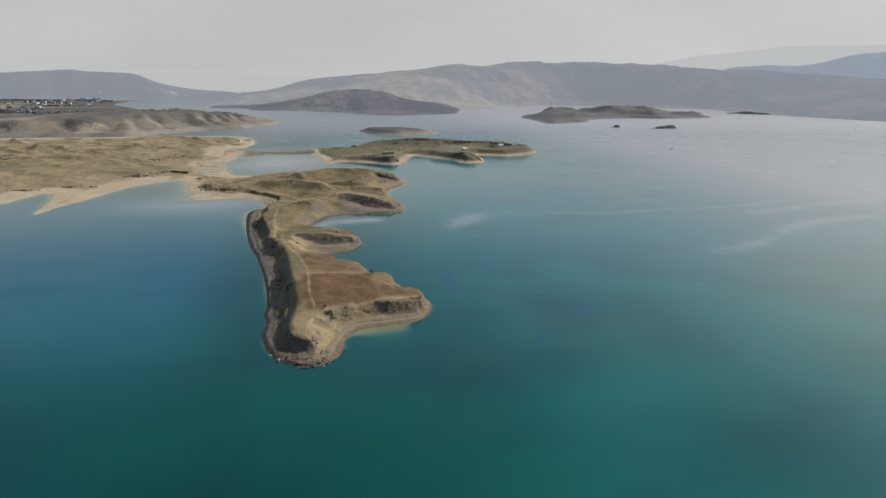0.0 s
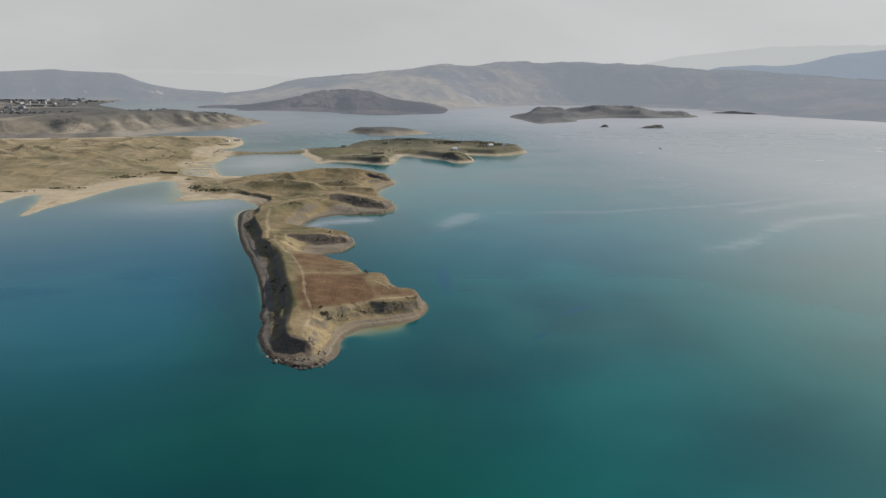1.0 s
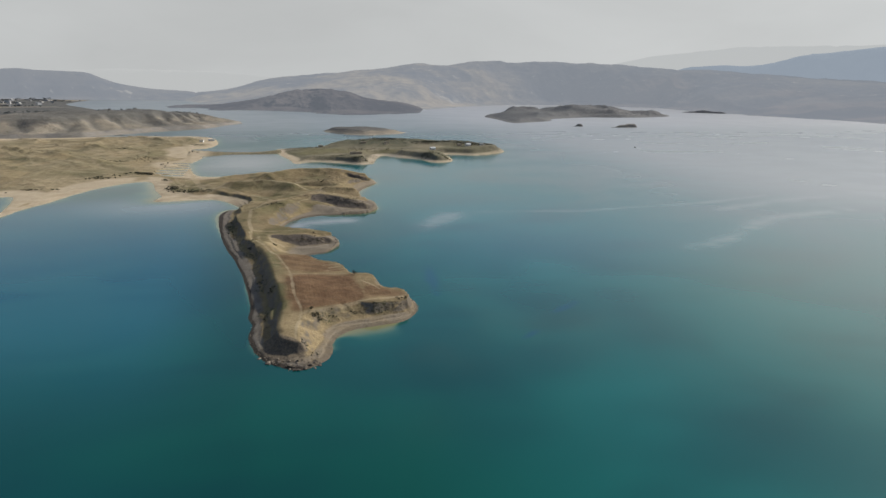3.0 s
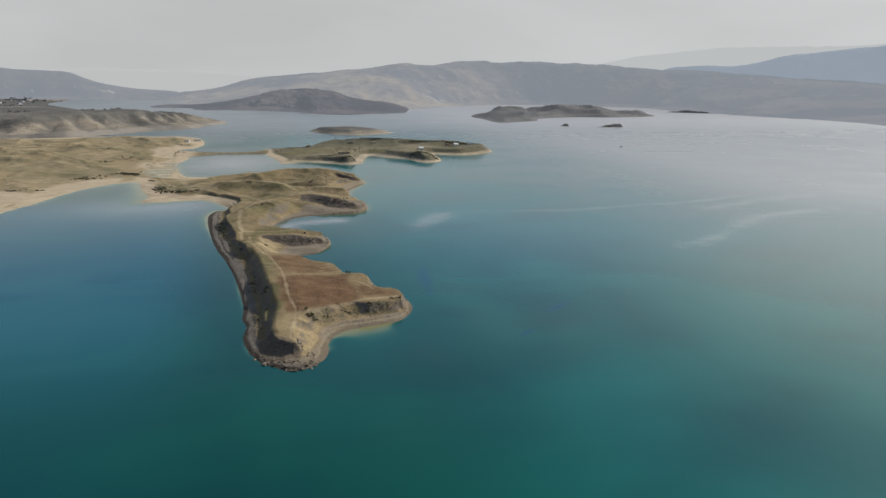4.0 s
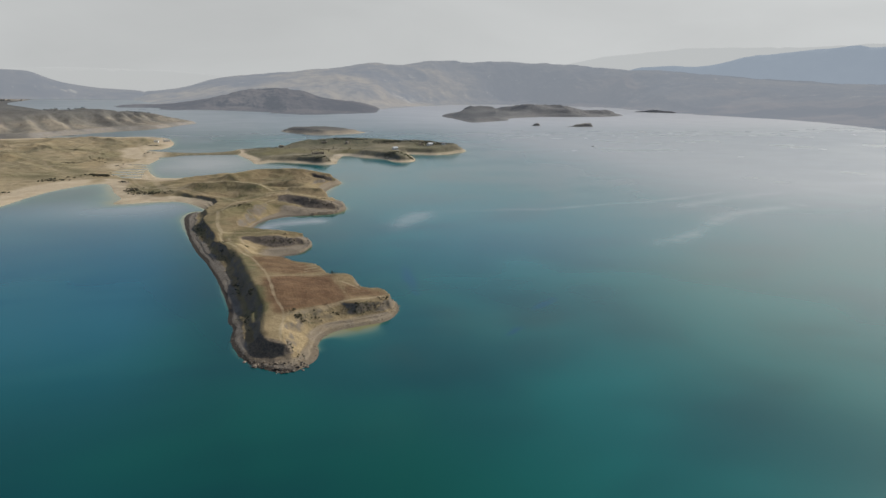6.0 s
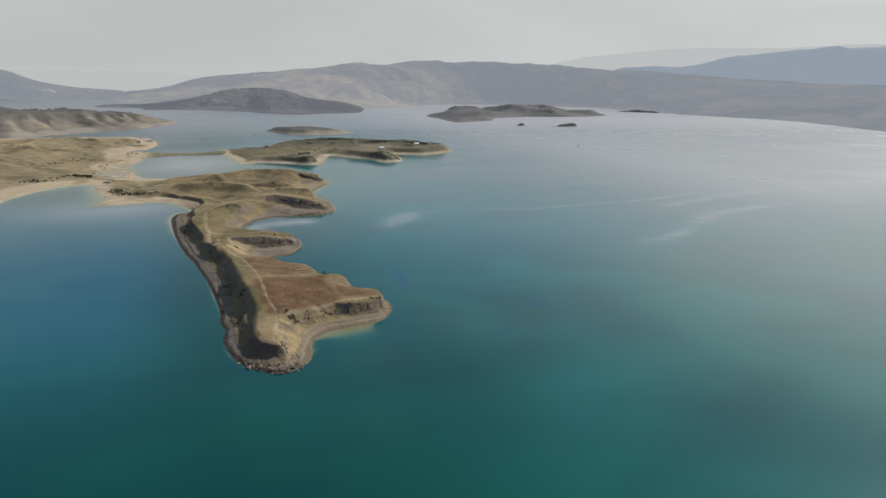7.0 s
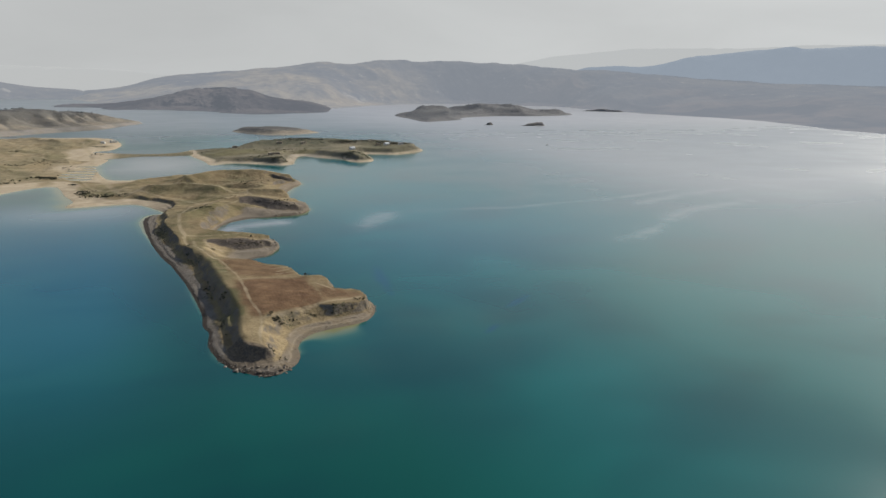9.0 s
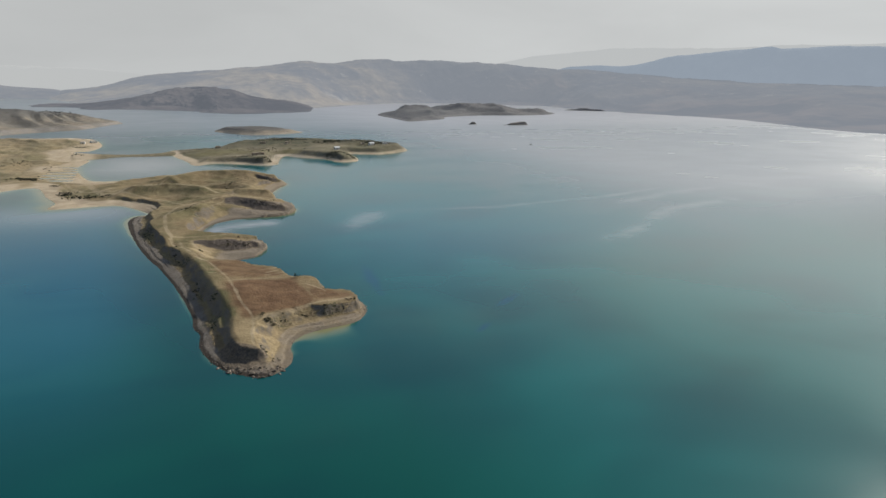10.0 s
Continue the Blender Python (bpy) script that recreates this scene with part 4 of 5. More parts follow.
def hills(name, az, shore, crest, dist, mat, gully, size, back=250, cells=(420, 90), base=-3.0, jag=60.0, lumps=0.02, scars=(), brown=None):
    """A range on a fan of bearings: shore distances and crest heights by bearing, crest at that distance."""
    a = np.radians(np.linspace(az[0], az[1], cells[0]))[None, :]
    bearing = np.degrees(a)
    far = np.array(shore, float)
    foot = sum(np.interp(bearing + k, far[:, 0], far[:, 1]) for k in np.linspace(-1.6, 1.6, 9)) / 9
    foot = foot + jag * fbm(bearing, bearing * 0 + 3.3, 2.6, 2)
    top = bearings(bearing, crest)
    v = np.linspace(0, 1, cells[1])[:, None]
    reach = foot - 30 + (dist + back - foot + 30) * v
    x, y = CENTRE[0] + reach * np.sin(a), CENTRE[1] + reach * np.cos(a)
    u = np.clip((reach - foot) / (dist - foot), 0, None)
    rise = np.where(u < 1, 0.35 * smooth(u * 2.2) + 0.65 * smooth((u - 0.15) / 0.85) , 1 - 0.3 * (u - 1))
    crags = ridged(x, y, size, 5)
    gully = gully * np.clip(4.2 * top / (dist - foot), 0.12, 1.0)
    z = top * rise - gully * smooth(u * 3) * np.clip(1.15 - u, 0, 1) * (1 - crags) * 2 + lumps * top * fbm(x, y, size * 0.4, 4) * smooth(u * 4)
    z = np.where(u <= 0, base, np.maximum(z, np.where(top > 0, 0.25 * top * rise - 1.5 + 2.5 * smooth(u * 4) * np.clip(top / 9, 0, 1), base)))
    end = smooth((bearing - az[0]) / 1.7 + 0.5 * fbm(x, y, 150, 3)) * smooth((az[1] - bearing) / 1.7 + 0.5 * fbm(x, y, 150, 3))
    z = np.where(u <= 0, base, z * end + base * (1 - end) + 1.6 * fbm(x, y, 130, 3) * np.clip(u * 6, 0, 1))
    scar = np.zeros(x.shape)
    for at, out, wide, deep in scars:
        scar = np.maximum(scar, smooth(1.3 - np.hypot((bearing - at) / wide, (u - out) / deep) + 0.7 * fbm(x, y, 160, 3)))
    brush = 0 * x if brown is None else smooth((bearing - 22) / 7) * smooth(1.35 - 1.9 * u + 0.9 * fbm(x, y, 300, 4))
    return sheet(name, x, y, z, np.ones(x.shape, bool), mat, {"scar": scar, "brush": brush, "bare": 0 * x if brown is None else smooth((brown - bearing) / 8) * smooth(1.35 - 1.25 * u + 0.8 * fbm(x, y, 260, 3))})


def lifted(rows, was, now):
    return [(a, 125 + (z - 125) * now / was) for a, z in rows]


SHORE_LINE = [(-24, 3300), (-16, 3500), (-13.1, 3763), (-11.2, 4350), (-7.9, 4450), (-5.0, 4200), (-2.7, 3531), (2.3, 3150), (13.7, 3050), (16, 3430), (18.3, 3740), (20.6, 4020), (22.9, 4220), (27.5, 4280), (31.9, 4120),
              (35.2, 3950), (36.1, 3600), (40, 3330), (44.4, 3190), (48.6, 2980), (52.5, 2640), (55.5, 2431), (58.6, 2365), (75, 2300)]
MESA = [(-40, 140), (-24, 146), (-20.1, 150), (-18.4, 158), (-16.6, 166), (-16.1, 173), (-14.8, 163), (-12.9, 159), (-11.6, 158), (-11.0, 140), (-10.1, 111), (-9.1, 93), (-7.4, 72), (-4.9, 60), (-3, 50)]
RANGE = [(-5, 52), (-3.2, 57), (-1.8, 68), (-0.5, 89), (0.9, 124), (1.8, 135), (4.1, 157), (6.9, 181), (9.2, 203), (11.6, 213), (13.9, 242), (16.3, 237), (19.1, 263), (20.9, 254), (23.2, 259), (26.3, 267),
         (28.1, 254), (30.7, 252), (33.6, 237), (36.8, 225), (42, 190), (50, 160), (62, 150), (75, 140)]
BLUE = [(32, 150), (35.3, 246), (38.0, 267), (39.8, 261), (41.9, 284), (44.0, 319), (46.1, 346), (48.1, 366), (50.4, 382), (51.2, 362), (52.7, 371), (55.5, 374), (57.9, 372), (66, 360), (76, 300)]
FAINT_EAST = [(28, 200), (29.7, 265), (32.5, 314), (35.2, 339), (39.2, 378), (40.6, 390), (44.0, 376), (48.1, 393), (60, 400), (76, 380)]
FAINT_WEST = [(-40, 170), (-13.0, 175), (-10.6, 182), (-9.0, 188), (-4.8, 184), (-0.5, 171), (2.2, 152), (5, 120)]
DARK = [(-7.0, 15), (-6.0, 16), (-5.0, 16), (-4.2, 16), (-3.4, 17), (-2.7, 19), (-1.6, 27), (-0.6, 38), (0.4, 46), (1.2, 62), (2.4, 78), (3.4, 80), (4.4, 90), (5.6, 97), (6.6, 95), (7.6, 84), (8.4, 76), (9.2, 60), (9.9, 52), (10.8, 44), (11.8, 41), (12.8, 34), (13.6, 25), (14.4, 16), (15.4, 8)]
DARK_SHORE = [(-6.0, 3000), (-3.2, 2980), (-1.0, 2950), (2.3, 2860), (5.1, 2626), (10.9, 2541), (13.7, 2800), (14.2, 2850)]

# These hills glow by themselves to look veiled in haze.
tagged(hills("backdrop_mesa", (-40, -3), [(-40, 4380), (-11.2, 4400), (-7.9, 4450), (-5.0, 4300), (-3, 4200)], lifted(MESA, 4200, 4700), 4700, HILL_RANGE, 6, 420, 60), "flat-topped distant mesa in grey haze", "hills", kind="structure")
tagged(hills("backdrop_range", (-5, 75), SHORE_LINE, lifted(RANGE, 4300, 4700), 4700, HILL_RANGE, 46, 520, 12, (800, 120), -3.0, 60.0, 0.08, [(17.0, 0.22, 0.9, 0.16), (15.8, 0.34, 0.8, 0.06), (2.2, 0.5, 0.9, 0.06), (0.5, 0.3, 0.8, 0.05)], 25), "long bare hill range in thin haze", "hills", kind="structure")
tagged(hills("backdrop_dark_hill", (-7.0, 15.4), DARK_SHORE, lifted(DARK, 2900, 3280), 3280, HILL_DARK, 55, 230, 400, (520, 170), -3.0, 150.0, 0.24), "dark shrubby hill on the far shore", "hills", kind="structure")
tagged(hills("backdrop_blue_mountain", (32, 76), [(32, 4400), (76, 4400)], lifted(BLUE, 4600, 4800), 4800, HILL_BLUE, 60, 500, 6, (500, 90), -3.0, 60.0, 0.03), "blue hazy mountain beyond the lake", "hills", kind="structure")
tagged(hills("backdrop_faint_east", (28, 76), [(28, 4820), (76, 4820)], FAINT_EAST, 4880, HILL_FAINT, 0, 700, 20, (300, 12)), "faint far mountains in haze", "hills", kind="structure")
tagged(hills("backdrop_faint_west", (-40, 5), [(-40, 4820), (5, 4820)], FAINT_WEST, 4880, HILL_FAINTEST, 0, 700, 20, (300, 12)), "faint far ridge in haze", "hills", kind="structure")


# ---- materials of the things ----
def plain_material(name, one, two, scale, rough=0.9, depth=0.02, vary=0.25):
    m, n = material(name)
    place = n.add("ShaderNodeTexCoord").outputs["Object"]
    grain = n.noise(place, scale, 5.0, 0.65)
    chance = n.add("ShaderNodeObjectInfo").outputs["Random"]
    colour = n.mix(n.ramp(grain, 0.35, 0.65), one, two)
    colour = n.add("ShaderNodeHueSaturation", ins={"Value": n.math("ADD", n.math("MULTIPLY", chance, 2 * vary), 1.0 - vary), "Color": colour}).outputs[0]
    finish(n, colour, rough, grain, depth)
    return m


ROCK = plain_material("shore_rock", rgb(0.12, 0.099, 0.076), rgb(0.26, 0.213, 0.158), 1.3, 0.9, 0.08, 0.4)
BROWN_ROCK = plain_material("brown_rock", rgb(0.075, 0.062, 0.048), rgb(0.15, 0.122, 0.092), 1.1, 0.9, 0.08, 0.35)
DARK_ROCK = plain_material("dark_rock", rgb(0.045, 0.042, 0.038), rgb(0.09, 0.08, 0.068), 0.6, 0.9, 0.1)
LEAF = plain_material("shrub_leaf", rgb(0.040, 0.042, 0.022), rgb(0.072, 0.070, 0.036), 2.0, 0.8, 0.01, 0.35)
STEM = plain_material("shrub_stem", rgb(0.10, 0.075, 0.05), rgb(0.15, 0.115, 0.08), 4.0)
WHITEWASH = plain_material("whitewashed_wall", rgb(0.62, 0.60, 0.56), rgb(0.74, 0.72, 0.68), 0.5, 0.9, 0.01, 0.15)
MUD_WALL = plain_material("mud_wall", rgb(0.34, 0.28, 0.20), rgb(0.42, 0.35, 0.26), 0.5, 0.9, 0.01)
ROOF_METAL = plain_material("pale_metal_roof", rgb(0.56, 0.57, 0.57), rgb(0.68, 0.68, 0.67), 0.4, 0.5, 0.01, 0.15)
DOOR_PAINT = plain_material("dark_door", rgb(0.07, 0.06, 0.05), rgb(0.10, 0.085, 0.07), 1.0, 0.6)
PANE = plain_material("dark_pane", rgb(0.02, 0.024, 0.03), rgb(0.03, 0.036, 0.042), 1.0, 0.15)


def at_ground(points):
    p = np.array(points, float)
    z, _ = land(p[:, 0], p[:, 1])
    return z


# ---- boulders ----
def boulder_mesh(seed, mat):
    rng = random.Random(seed)
    bm = bmesh.new()
    bmesh.ops.create_icosphere(bm, subdivisions=2, radius=0.5)
    shift = Vector((rng.uniform(-50, 50), rng.uniform(-50, 50), rng.uniform(-50, 50)))
    squash = Vector((rng.uniform(0.9, 1.4), rng.uniform(0.8, 1.1), rng.uniform(0.45, 0.75)))
    cuts = [(Vector((rng.gauss(0, 1), rng.gauss(0, 1), rng.gauss(0, 1))).normalized(), rng.uniform(0.2, 0.36)) for _ in range(9)]
    for v in bm.verts:
        p = v.co * (1 + 0.35 * noise.noise(v.co * 2.2 + shift))
        for way, far in cuts:
            over = p.dot(way) - far
            if over > 0:
                p = p - way * over * 0.9
        v.co = Vector((p.x * squash.x, p.y * squash.y, p.z * squash.z))
    mesh = bpy.data.meshes.new("boulder")
    bm.to_mesh(mesh)
    bm.free()
    mesh.materials.append(mat)
    return mesh


BOULDERS = [boulder_mesh(s, ROCK if s < 5 else BROWN_ROCK) for s in range(9)]


def scatter_boulders(line, count, reach, sizes, group, label, seed):
    rng = random.Random(seed)
    path = rounded(line, 6, False)
    spots = []
    for _ in range(count):
        k = rng.uniform(0, len(path) - 1.001)
        i = int(k)
        p = path[i] * (1 - k + i) + path[i + 1] * (k - i)
        spots.append((p[0] + rng.uniform(-reach, reach), p[1] + rng.uniform(-reach, reach)))
    for (x, y), z in zip(spots, at_ground(spots)):
        if z < -0.8:
            continue
        size = sizes[0] + (sizes[1] - sizes[0]) * rng.random() ** 2.2
        ob = new("boulder", BOULDERS[rng.randrange(len(BOULDERS))])
        ob.matrix_world = pose(x, y, z + 0.12 * size, rng.uniform(-20, 20), rng.uniform(-20, 20), rng.uniform(0, 360)) @ Matrix.Diagonal((size, size, size, 1))
        tagged(ob, label, "boulder", group)


scatter_boulders([(-17, 17), (-12, 11), (-6, 5), (-1, 0.5), (5, 0.5), (10, 3)], 80, 2.6, (0.6, 3.0), "boulders round the tip", "weathered pale boulder on the waterline of the rocky tip", 3)
scatter_boulders([(-6, 9), (0, 7), (6, 7), (10, 8)], 24, 3.0, (0.4, 1.8), "boulders under the tip cliff", "tan fallen rock below the cliff of the tip", 4)
scatter_boulders([(-20, 70), (-19, 45), (-18, 30), (-16, 19)], 40, 1.6, (0.4, 1.5), "boulders on the west shore", "grey rock lying along the western waterline", 5)
scatter_boulders([(66, 57), (71, 63), (73, 70), (72, 78)], 45, 1.6, (0.4, 1.5), "boulders round the east point", "brown rock on the shore of the eastern point", 6)
scatter_boulders([(16, 9), (19, 17), (20, 27), (30, 41), (50, 46)], 24, 1.0, (0.3, 1.1), "boulders in the bay", "small stone at the edge of the sandy bay", 7)
scatter_boulders([(40, 213), (47, 226), (47, 242)], 24, 1.5, (0.4, 1.6), "boulders round the spur", "brown rock at the tip of the low spur", 8)
scatter_boulders([(48, 57), (58, 60), (66, 64)], 30, 1.5, (0.3, 1.2), "boulders under the bank", "fallen rock at the foot of the dark bank", 9)


# ---- shrubs ----
def shrub_model(seed):
    rng = random.Random(seed)
    root = new("shrub")
    bm = bmesh.new()
    lumps = [(Vector((rng.gauss(0, 0.22), rng.gauss(0, 0.22), rng.uniform(0.3, 0.6))), rng.uniform(0.2, 0.34)) for _ in range(6)]
    for _ in range(230):
        centre, radius = rng.choice(lumps)
        way = Vector((rng.gauss(0, 1), rng.gauss(0, 1), rng.gauss(0.2, 1))).normalized()
        p = centre + way * radius * rng.uniform(0.6, 1.05)
        p.z = max(p.z, 0.04)
        turn = Euler((rng.uniform(0, 6.3), rng.uniform(0, 6.3), rng.uniform(0, 6.3))).to_matrix()
        s = rng.uniform(0.04, 0.085)
        bm.faces.new([bm.verts.new(p + turn @ Vector(c)) for c in ((-s, 0, 0), (0, -0.6 * s, 0), (s * 1.3, 0, 0.2 * s), (0, 0.6 * s, 0))])
    part("foliage", bm, LEAF, root)
    bm = bmesh.new()
    for _ in range(5):
        a, lean = rng.uniform(0, 6.3), rng.uniform(0.05, 0.22)
        base, tip = Vector((0.03 * math.cos(a), 0.03 * math.sin(a), -0.05)), Vector((lean * math.cos(a), lean * math.sin(a), rng.uniform(0.35, 0.55)))
        rings = [[bm.verts.new(q + Vector((r * math.cos(k * 1.571), r * math.sin(k * 1.571), 0))) for k in range(4)] for q, r in ((base, 0.025), (tip, 0.008))]
        for k in range(4):
            bm.faces.new((rings[0][k], rings[0][(k + 1) % 4], rings[1][(k + 1) % 4], rings[1][k]))
    part("stem", bm, STEM, root)
    return root


SHRUBS = [tagged(shrub_model(s), "dark green shrub growing on the dry bank", "shrub") for s in range(5)]
# Clumps: x, y, spread in x and y, how many, least and greatest size, what they stand on.
CLUMPS = [
    (14, 48.5, 2.2, 2.5, 12, 0.9, 2.2, "sandy bank above the bay"), (22, 52, 4, 1.5, 9, 0.6, 1.2, "sandy bank above the bay"), (32, 56, 6, 1.5, 12, 0.6, 1.3, "stony bank below the field"),
    (5.5, 16.5, 2, 2, 9, 0.7, 1.5, "end of the southern cliff"), (10, 12, 2, 2, 5, 0.6, 1.0, "sand behind the rocky tip"), (46, 58.5, 2, 1.5, 6, 0.9, 1.8, "dark bank under the field"), (64, 65, 3, 2, 12, 0.6, 1.2, "rocky eastern point"),
]
WEST_CLUMPS = [
    (-7, 92, 1.2, 2, 5, 0.9, 1.8, "edge of the western cliff"), (-6, 96, 1.5, 1.5, 4, 1.0, 2.0, "edge of the western cliff"), (-11, 60, 2, 14, 10, 0.6, 1.4, "shaded western cliff"), (-12, 130, 2.5, 20, 14, 0.7, 1.6, "shaded western cliff"),
    (-18, 210, 3, 18, 14, 0.8, 1.8, "shaded western cliff"), (-33, 300, 3, 22, 16, 0.8, 1.8, "shaded western cliff"), (-22, 392, 1.5, 8, 8, 0.7, 1.4, "gully beside the cove"),
    (22, 232, 9, 6, 18, 0.7, 1.6, "dark bank of the spur"), (31, 229, 4, 3, 14, 0.7, 1.7, "dark bank of the spur"), (-1, 216, 1.5, 1.5, 4, 0.8, 1.5, "pale slope of the inlet"), (72, 385, 14, 7, 16, 0.8, 1.8, "dark bank of the second spur"), (85, 372, 6, 3, 10, 0.8, 1.8, "dark bank of the second spur"),
]
FAR_CLUMPS = [
    (3, 350, 7, 6, 20, 0.9, 2.2), (-10, 345, 3, 6, 5, 0.8, 1.6), (-20, 520, 16, 14, 16, 1.0, 2.2), (20, 540, 22, 18, 16, 1.0, 2.2), (85, 545, 14, 12, 14, 1.0, 2.2),
    (116, 558, 6, 5, 14, 1.2, 2.6), (66, 535, 6, 8, 12, 1.2, 2.6), (-207, 645, 10, 8, 12, 2, 4.0), (-190, 668, 8, 6, 8, 2, 3.6), (-152, 676, 16, 6, 26, 2, 4.5),
    (-97, 525, 10, 8, 16, 1.6, 3.4), (-104, 556, 8, 8, 12, 1.6, 3.4), (-70, 505, 14, 5, 14, 1.4, 3.0), (-140, 740, 6, 60, 14, 1.8, 3.6), (-110, 955, 14, 12, 12, 1.8, 3.4),
]


SHORE_SCRUB = [
    (-300, 545, 16, 5, 60, 1.2, 2.6), (-258, 563, 10, 4, 36, 1.2, 2.6), (-228, 560, 9, 3, 30, 1.2, 2.6), (-152, 686, 17, 4, 150, 1.8, 3.6), (-106, 541, 7, 7, 40, 1.4, 3),
    (-121, 616, 4, 5, 24, 1.4, 3), (-80, 510, 9, 3, 40, 1.4, 3), (-205, 650, 16, 8, 26, 1.5, 3.5),
]
HILL_SCRUB = [
    (-92, 520, 13, 7, 34, 1.4, 3), (-104, 556, 10, 8, 20, 1.4, 3), (-250, 1018, 20, 8, 60, 1.5, 3), (-212, 818, 12, 8, 40, 1.2, 2.4), (-113, 1086, 12, 8, 40, 1.4, 2.6),
    (-380, 900, 60, 12, 60, 1.5, 3), (-440, 820, 50, 14, 60, 1.5, 3), (-180, 850, 14, 30, 24, 1.5, 3),
]
BEACH_SCRUB = SHORE_SCRUB + HILL_SCRUB
ISLE_SCRUB = [(390, 930, 30, 22, 260, 2, 4), (320, 965, 42, 22, 260, 2, 4), (240, 1005, 44, 16, 180, 2, 4), (270, 800, 14, 12, 60, 2, 3.5), (295, 775, 8, 6, 36, 2, 3.5), (150, 765, 16, 8, 50, 2, 3.5), (120, 800, 20, 10, 30, 2, 3), (180, 900, 40, 30, 50, 2, 3), (80, 960, 30, 16, 40, 2, 3)]


def scatter_shrubs(clumps, seed):
    rng = random.Random(seed)
    for cx, cy, rx, ry, count, least, most, where in clumps:
        spots = [(cx + rng.gauss(0, 0.55) * rx, cy + rng.gauss(0, 0.55) * ry) for _ in range(count)]
        for (x, y), z in zip(spots, at_ground(spots)):
            if z < 0.4:
                continue
            size = rng.uniform(least, most)
            ob = copy_thing(SHRUBS[rng.randrange(len(SHRUBS))], pose(x, y, z - 0.03, 0, 0, rng.uniform(0, 360)))
            ob.matrix_basis = pose(x, y, z - 0.03, 0, 0, rng.uniform(0, 360)) @ Matrix.Diagonal((size, size, size * rng.uniform(0.75, 1.0), 1))
            tagged(ob, "dark green shrub on the " + where, "shrub", "shrubs on the " + where)


scatter_shrubs(CLUMPS + WEST_CLUMPS, 11)


def scrub_stuff(name, clumps, seed, tall_at, label, leaf=LEAF):
    """Bushes too far off and too many to tell apart, in one mesh of small leaf clumps."""
    rng = random.Random(seed)
    points, faces = [], []
    for cx, cy, rx, ry, count, least, most in clumps:
        spots = [(cx + rng.gauss(0, 0.55) * rx, cy + rng.gauss(0, 0.55) * ry) for _ in range(count)]
        for (x, y), z in zip(spots, tall_at(spots)):
            if z < 0.4:
                continue
            size = rng.uniform(least, most) * 0.6
            for _ in range(70):
                way = Vector((rng.gauss(0, 1), rng.gauss(0, 1), rng.gauss(0, 1))).normalized() * rng.uniform(0.3, 0.55) * size
                p = Vector((x + way.x * 1.2, y + way.y * 1.2, z + 0.4 * size + way.z * 0.75))
                p.z = max(p.z, z + 0.05)
                turn = Euler((rng.uniform(0, 6.3), rng.uniform(0, 6.3), rng.uniform(0, 6.3))).to_matrix()
                s = rng.uniform(0.08, 0.17) * size
                k = len(points)
                points += [tuple(p + turn @ Vector(q)) for q in ((-s, 0, 0), (0, -0.7 * s, 0), (s, 0, 0.2 * s), (0, 0.7 * s, 0))]
                faces.append((k, k + 1, k + 2, k + 3))
    mesh = bpy.data.meshes.new(name)
    mesh.from_pydata(points, [], faces)
    mesh.materials.append(leaf)
    return tagged(new(name, mesh), label, "scrub", kind="stuff")


scrub_stuff("scrub_bushes", FAR_CLUMPS + BEACH_SCRUB, 12, at_ground, "dark scrub bushes on the dry slopes and beach tops")
for k, model in enumerate(SHRUBS):
    x, y, size = [(43.7, 111.8, 3.0), (12.2, 52.5, 2.2), (15.5, 46.2, 2.0), (55.5, 92, 1.2), (31, 252, 2.0)][k]
    model.matrix_basis = pose(x, y, float(at_ground([(x, y)])[0]) - 0.03) @ Matrix.Diagonal((size, size, size * 0.95, 1))
tagged(SHRUBS[0], "lone dark round bush at the edge of the ploughed field", "shrub")


# ---- houses ----
def box(bm, x0, x1, y0, y1, z0, z1):
    v = [bm.verts.new((x, y, z)) for x in (x0, x1) for y in (y0, y1) for z in (z0, z1)]
    for f in ((0, 1, 3, 2), (4, 6, 7, 5), (0, 4, 5, 1), (2, 3, 7, 6), (0, 2, 6, 4), (1, 5, 7, 3)):
        bm.faces.new([v[k] for k in f])


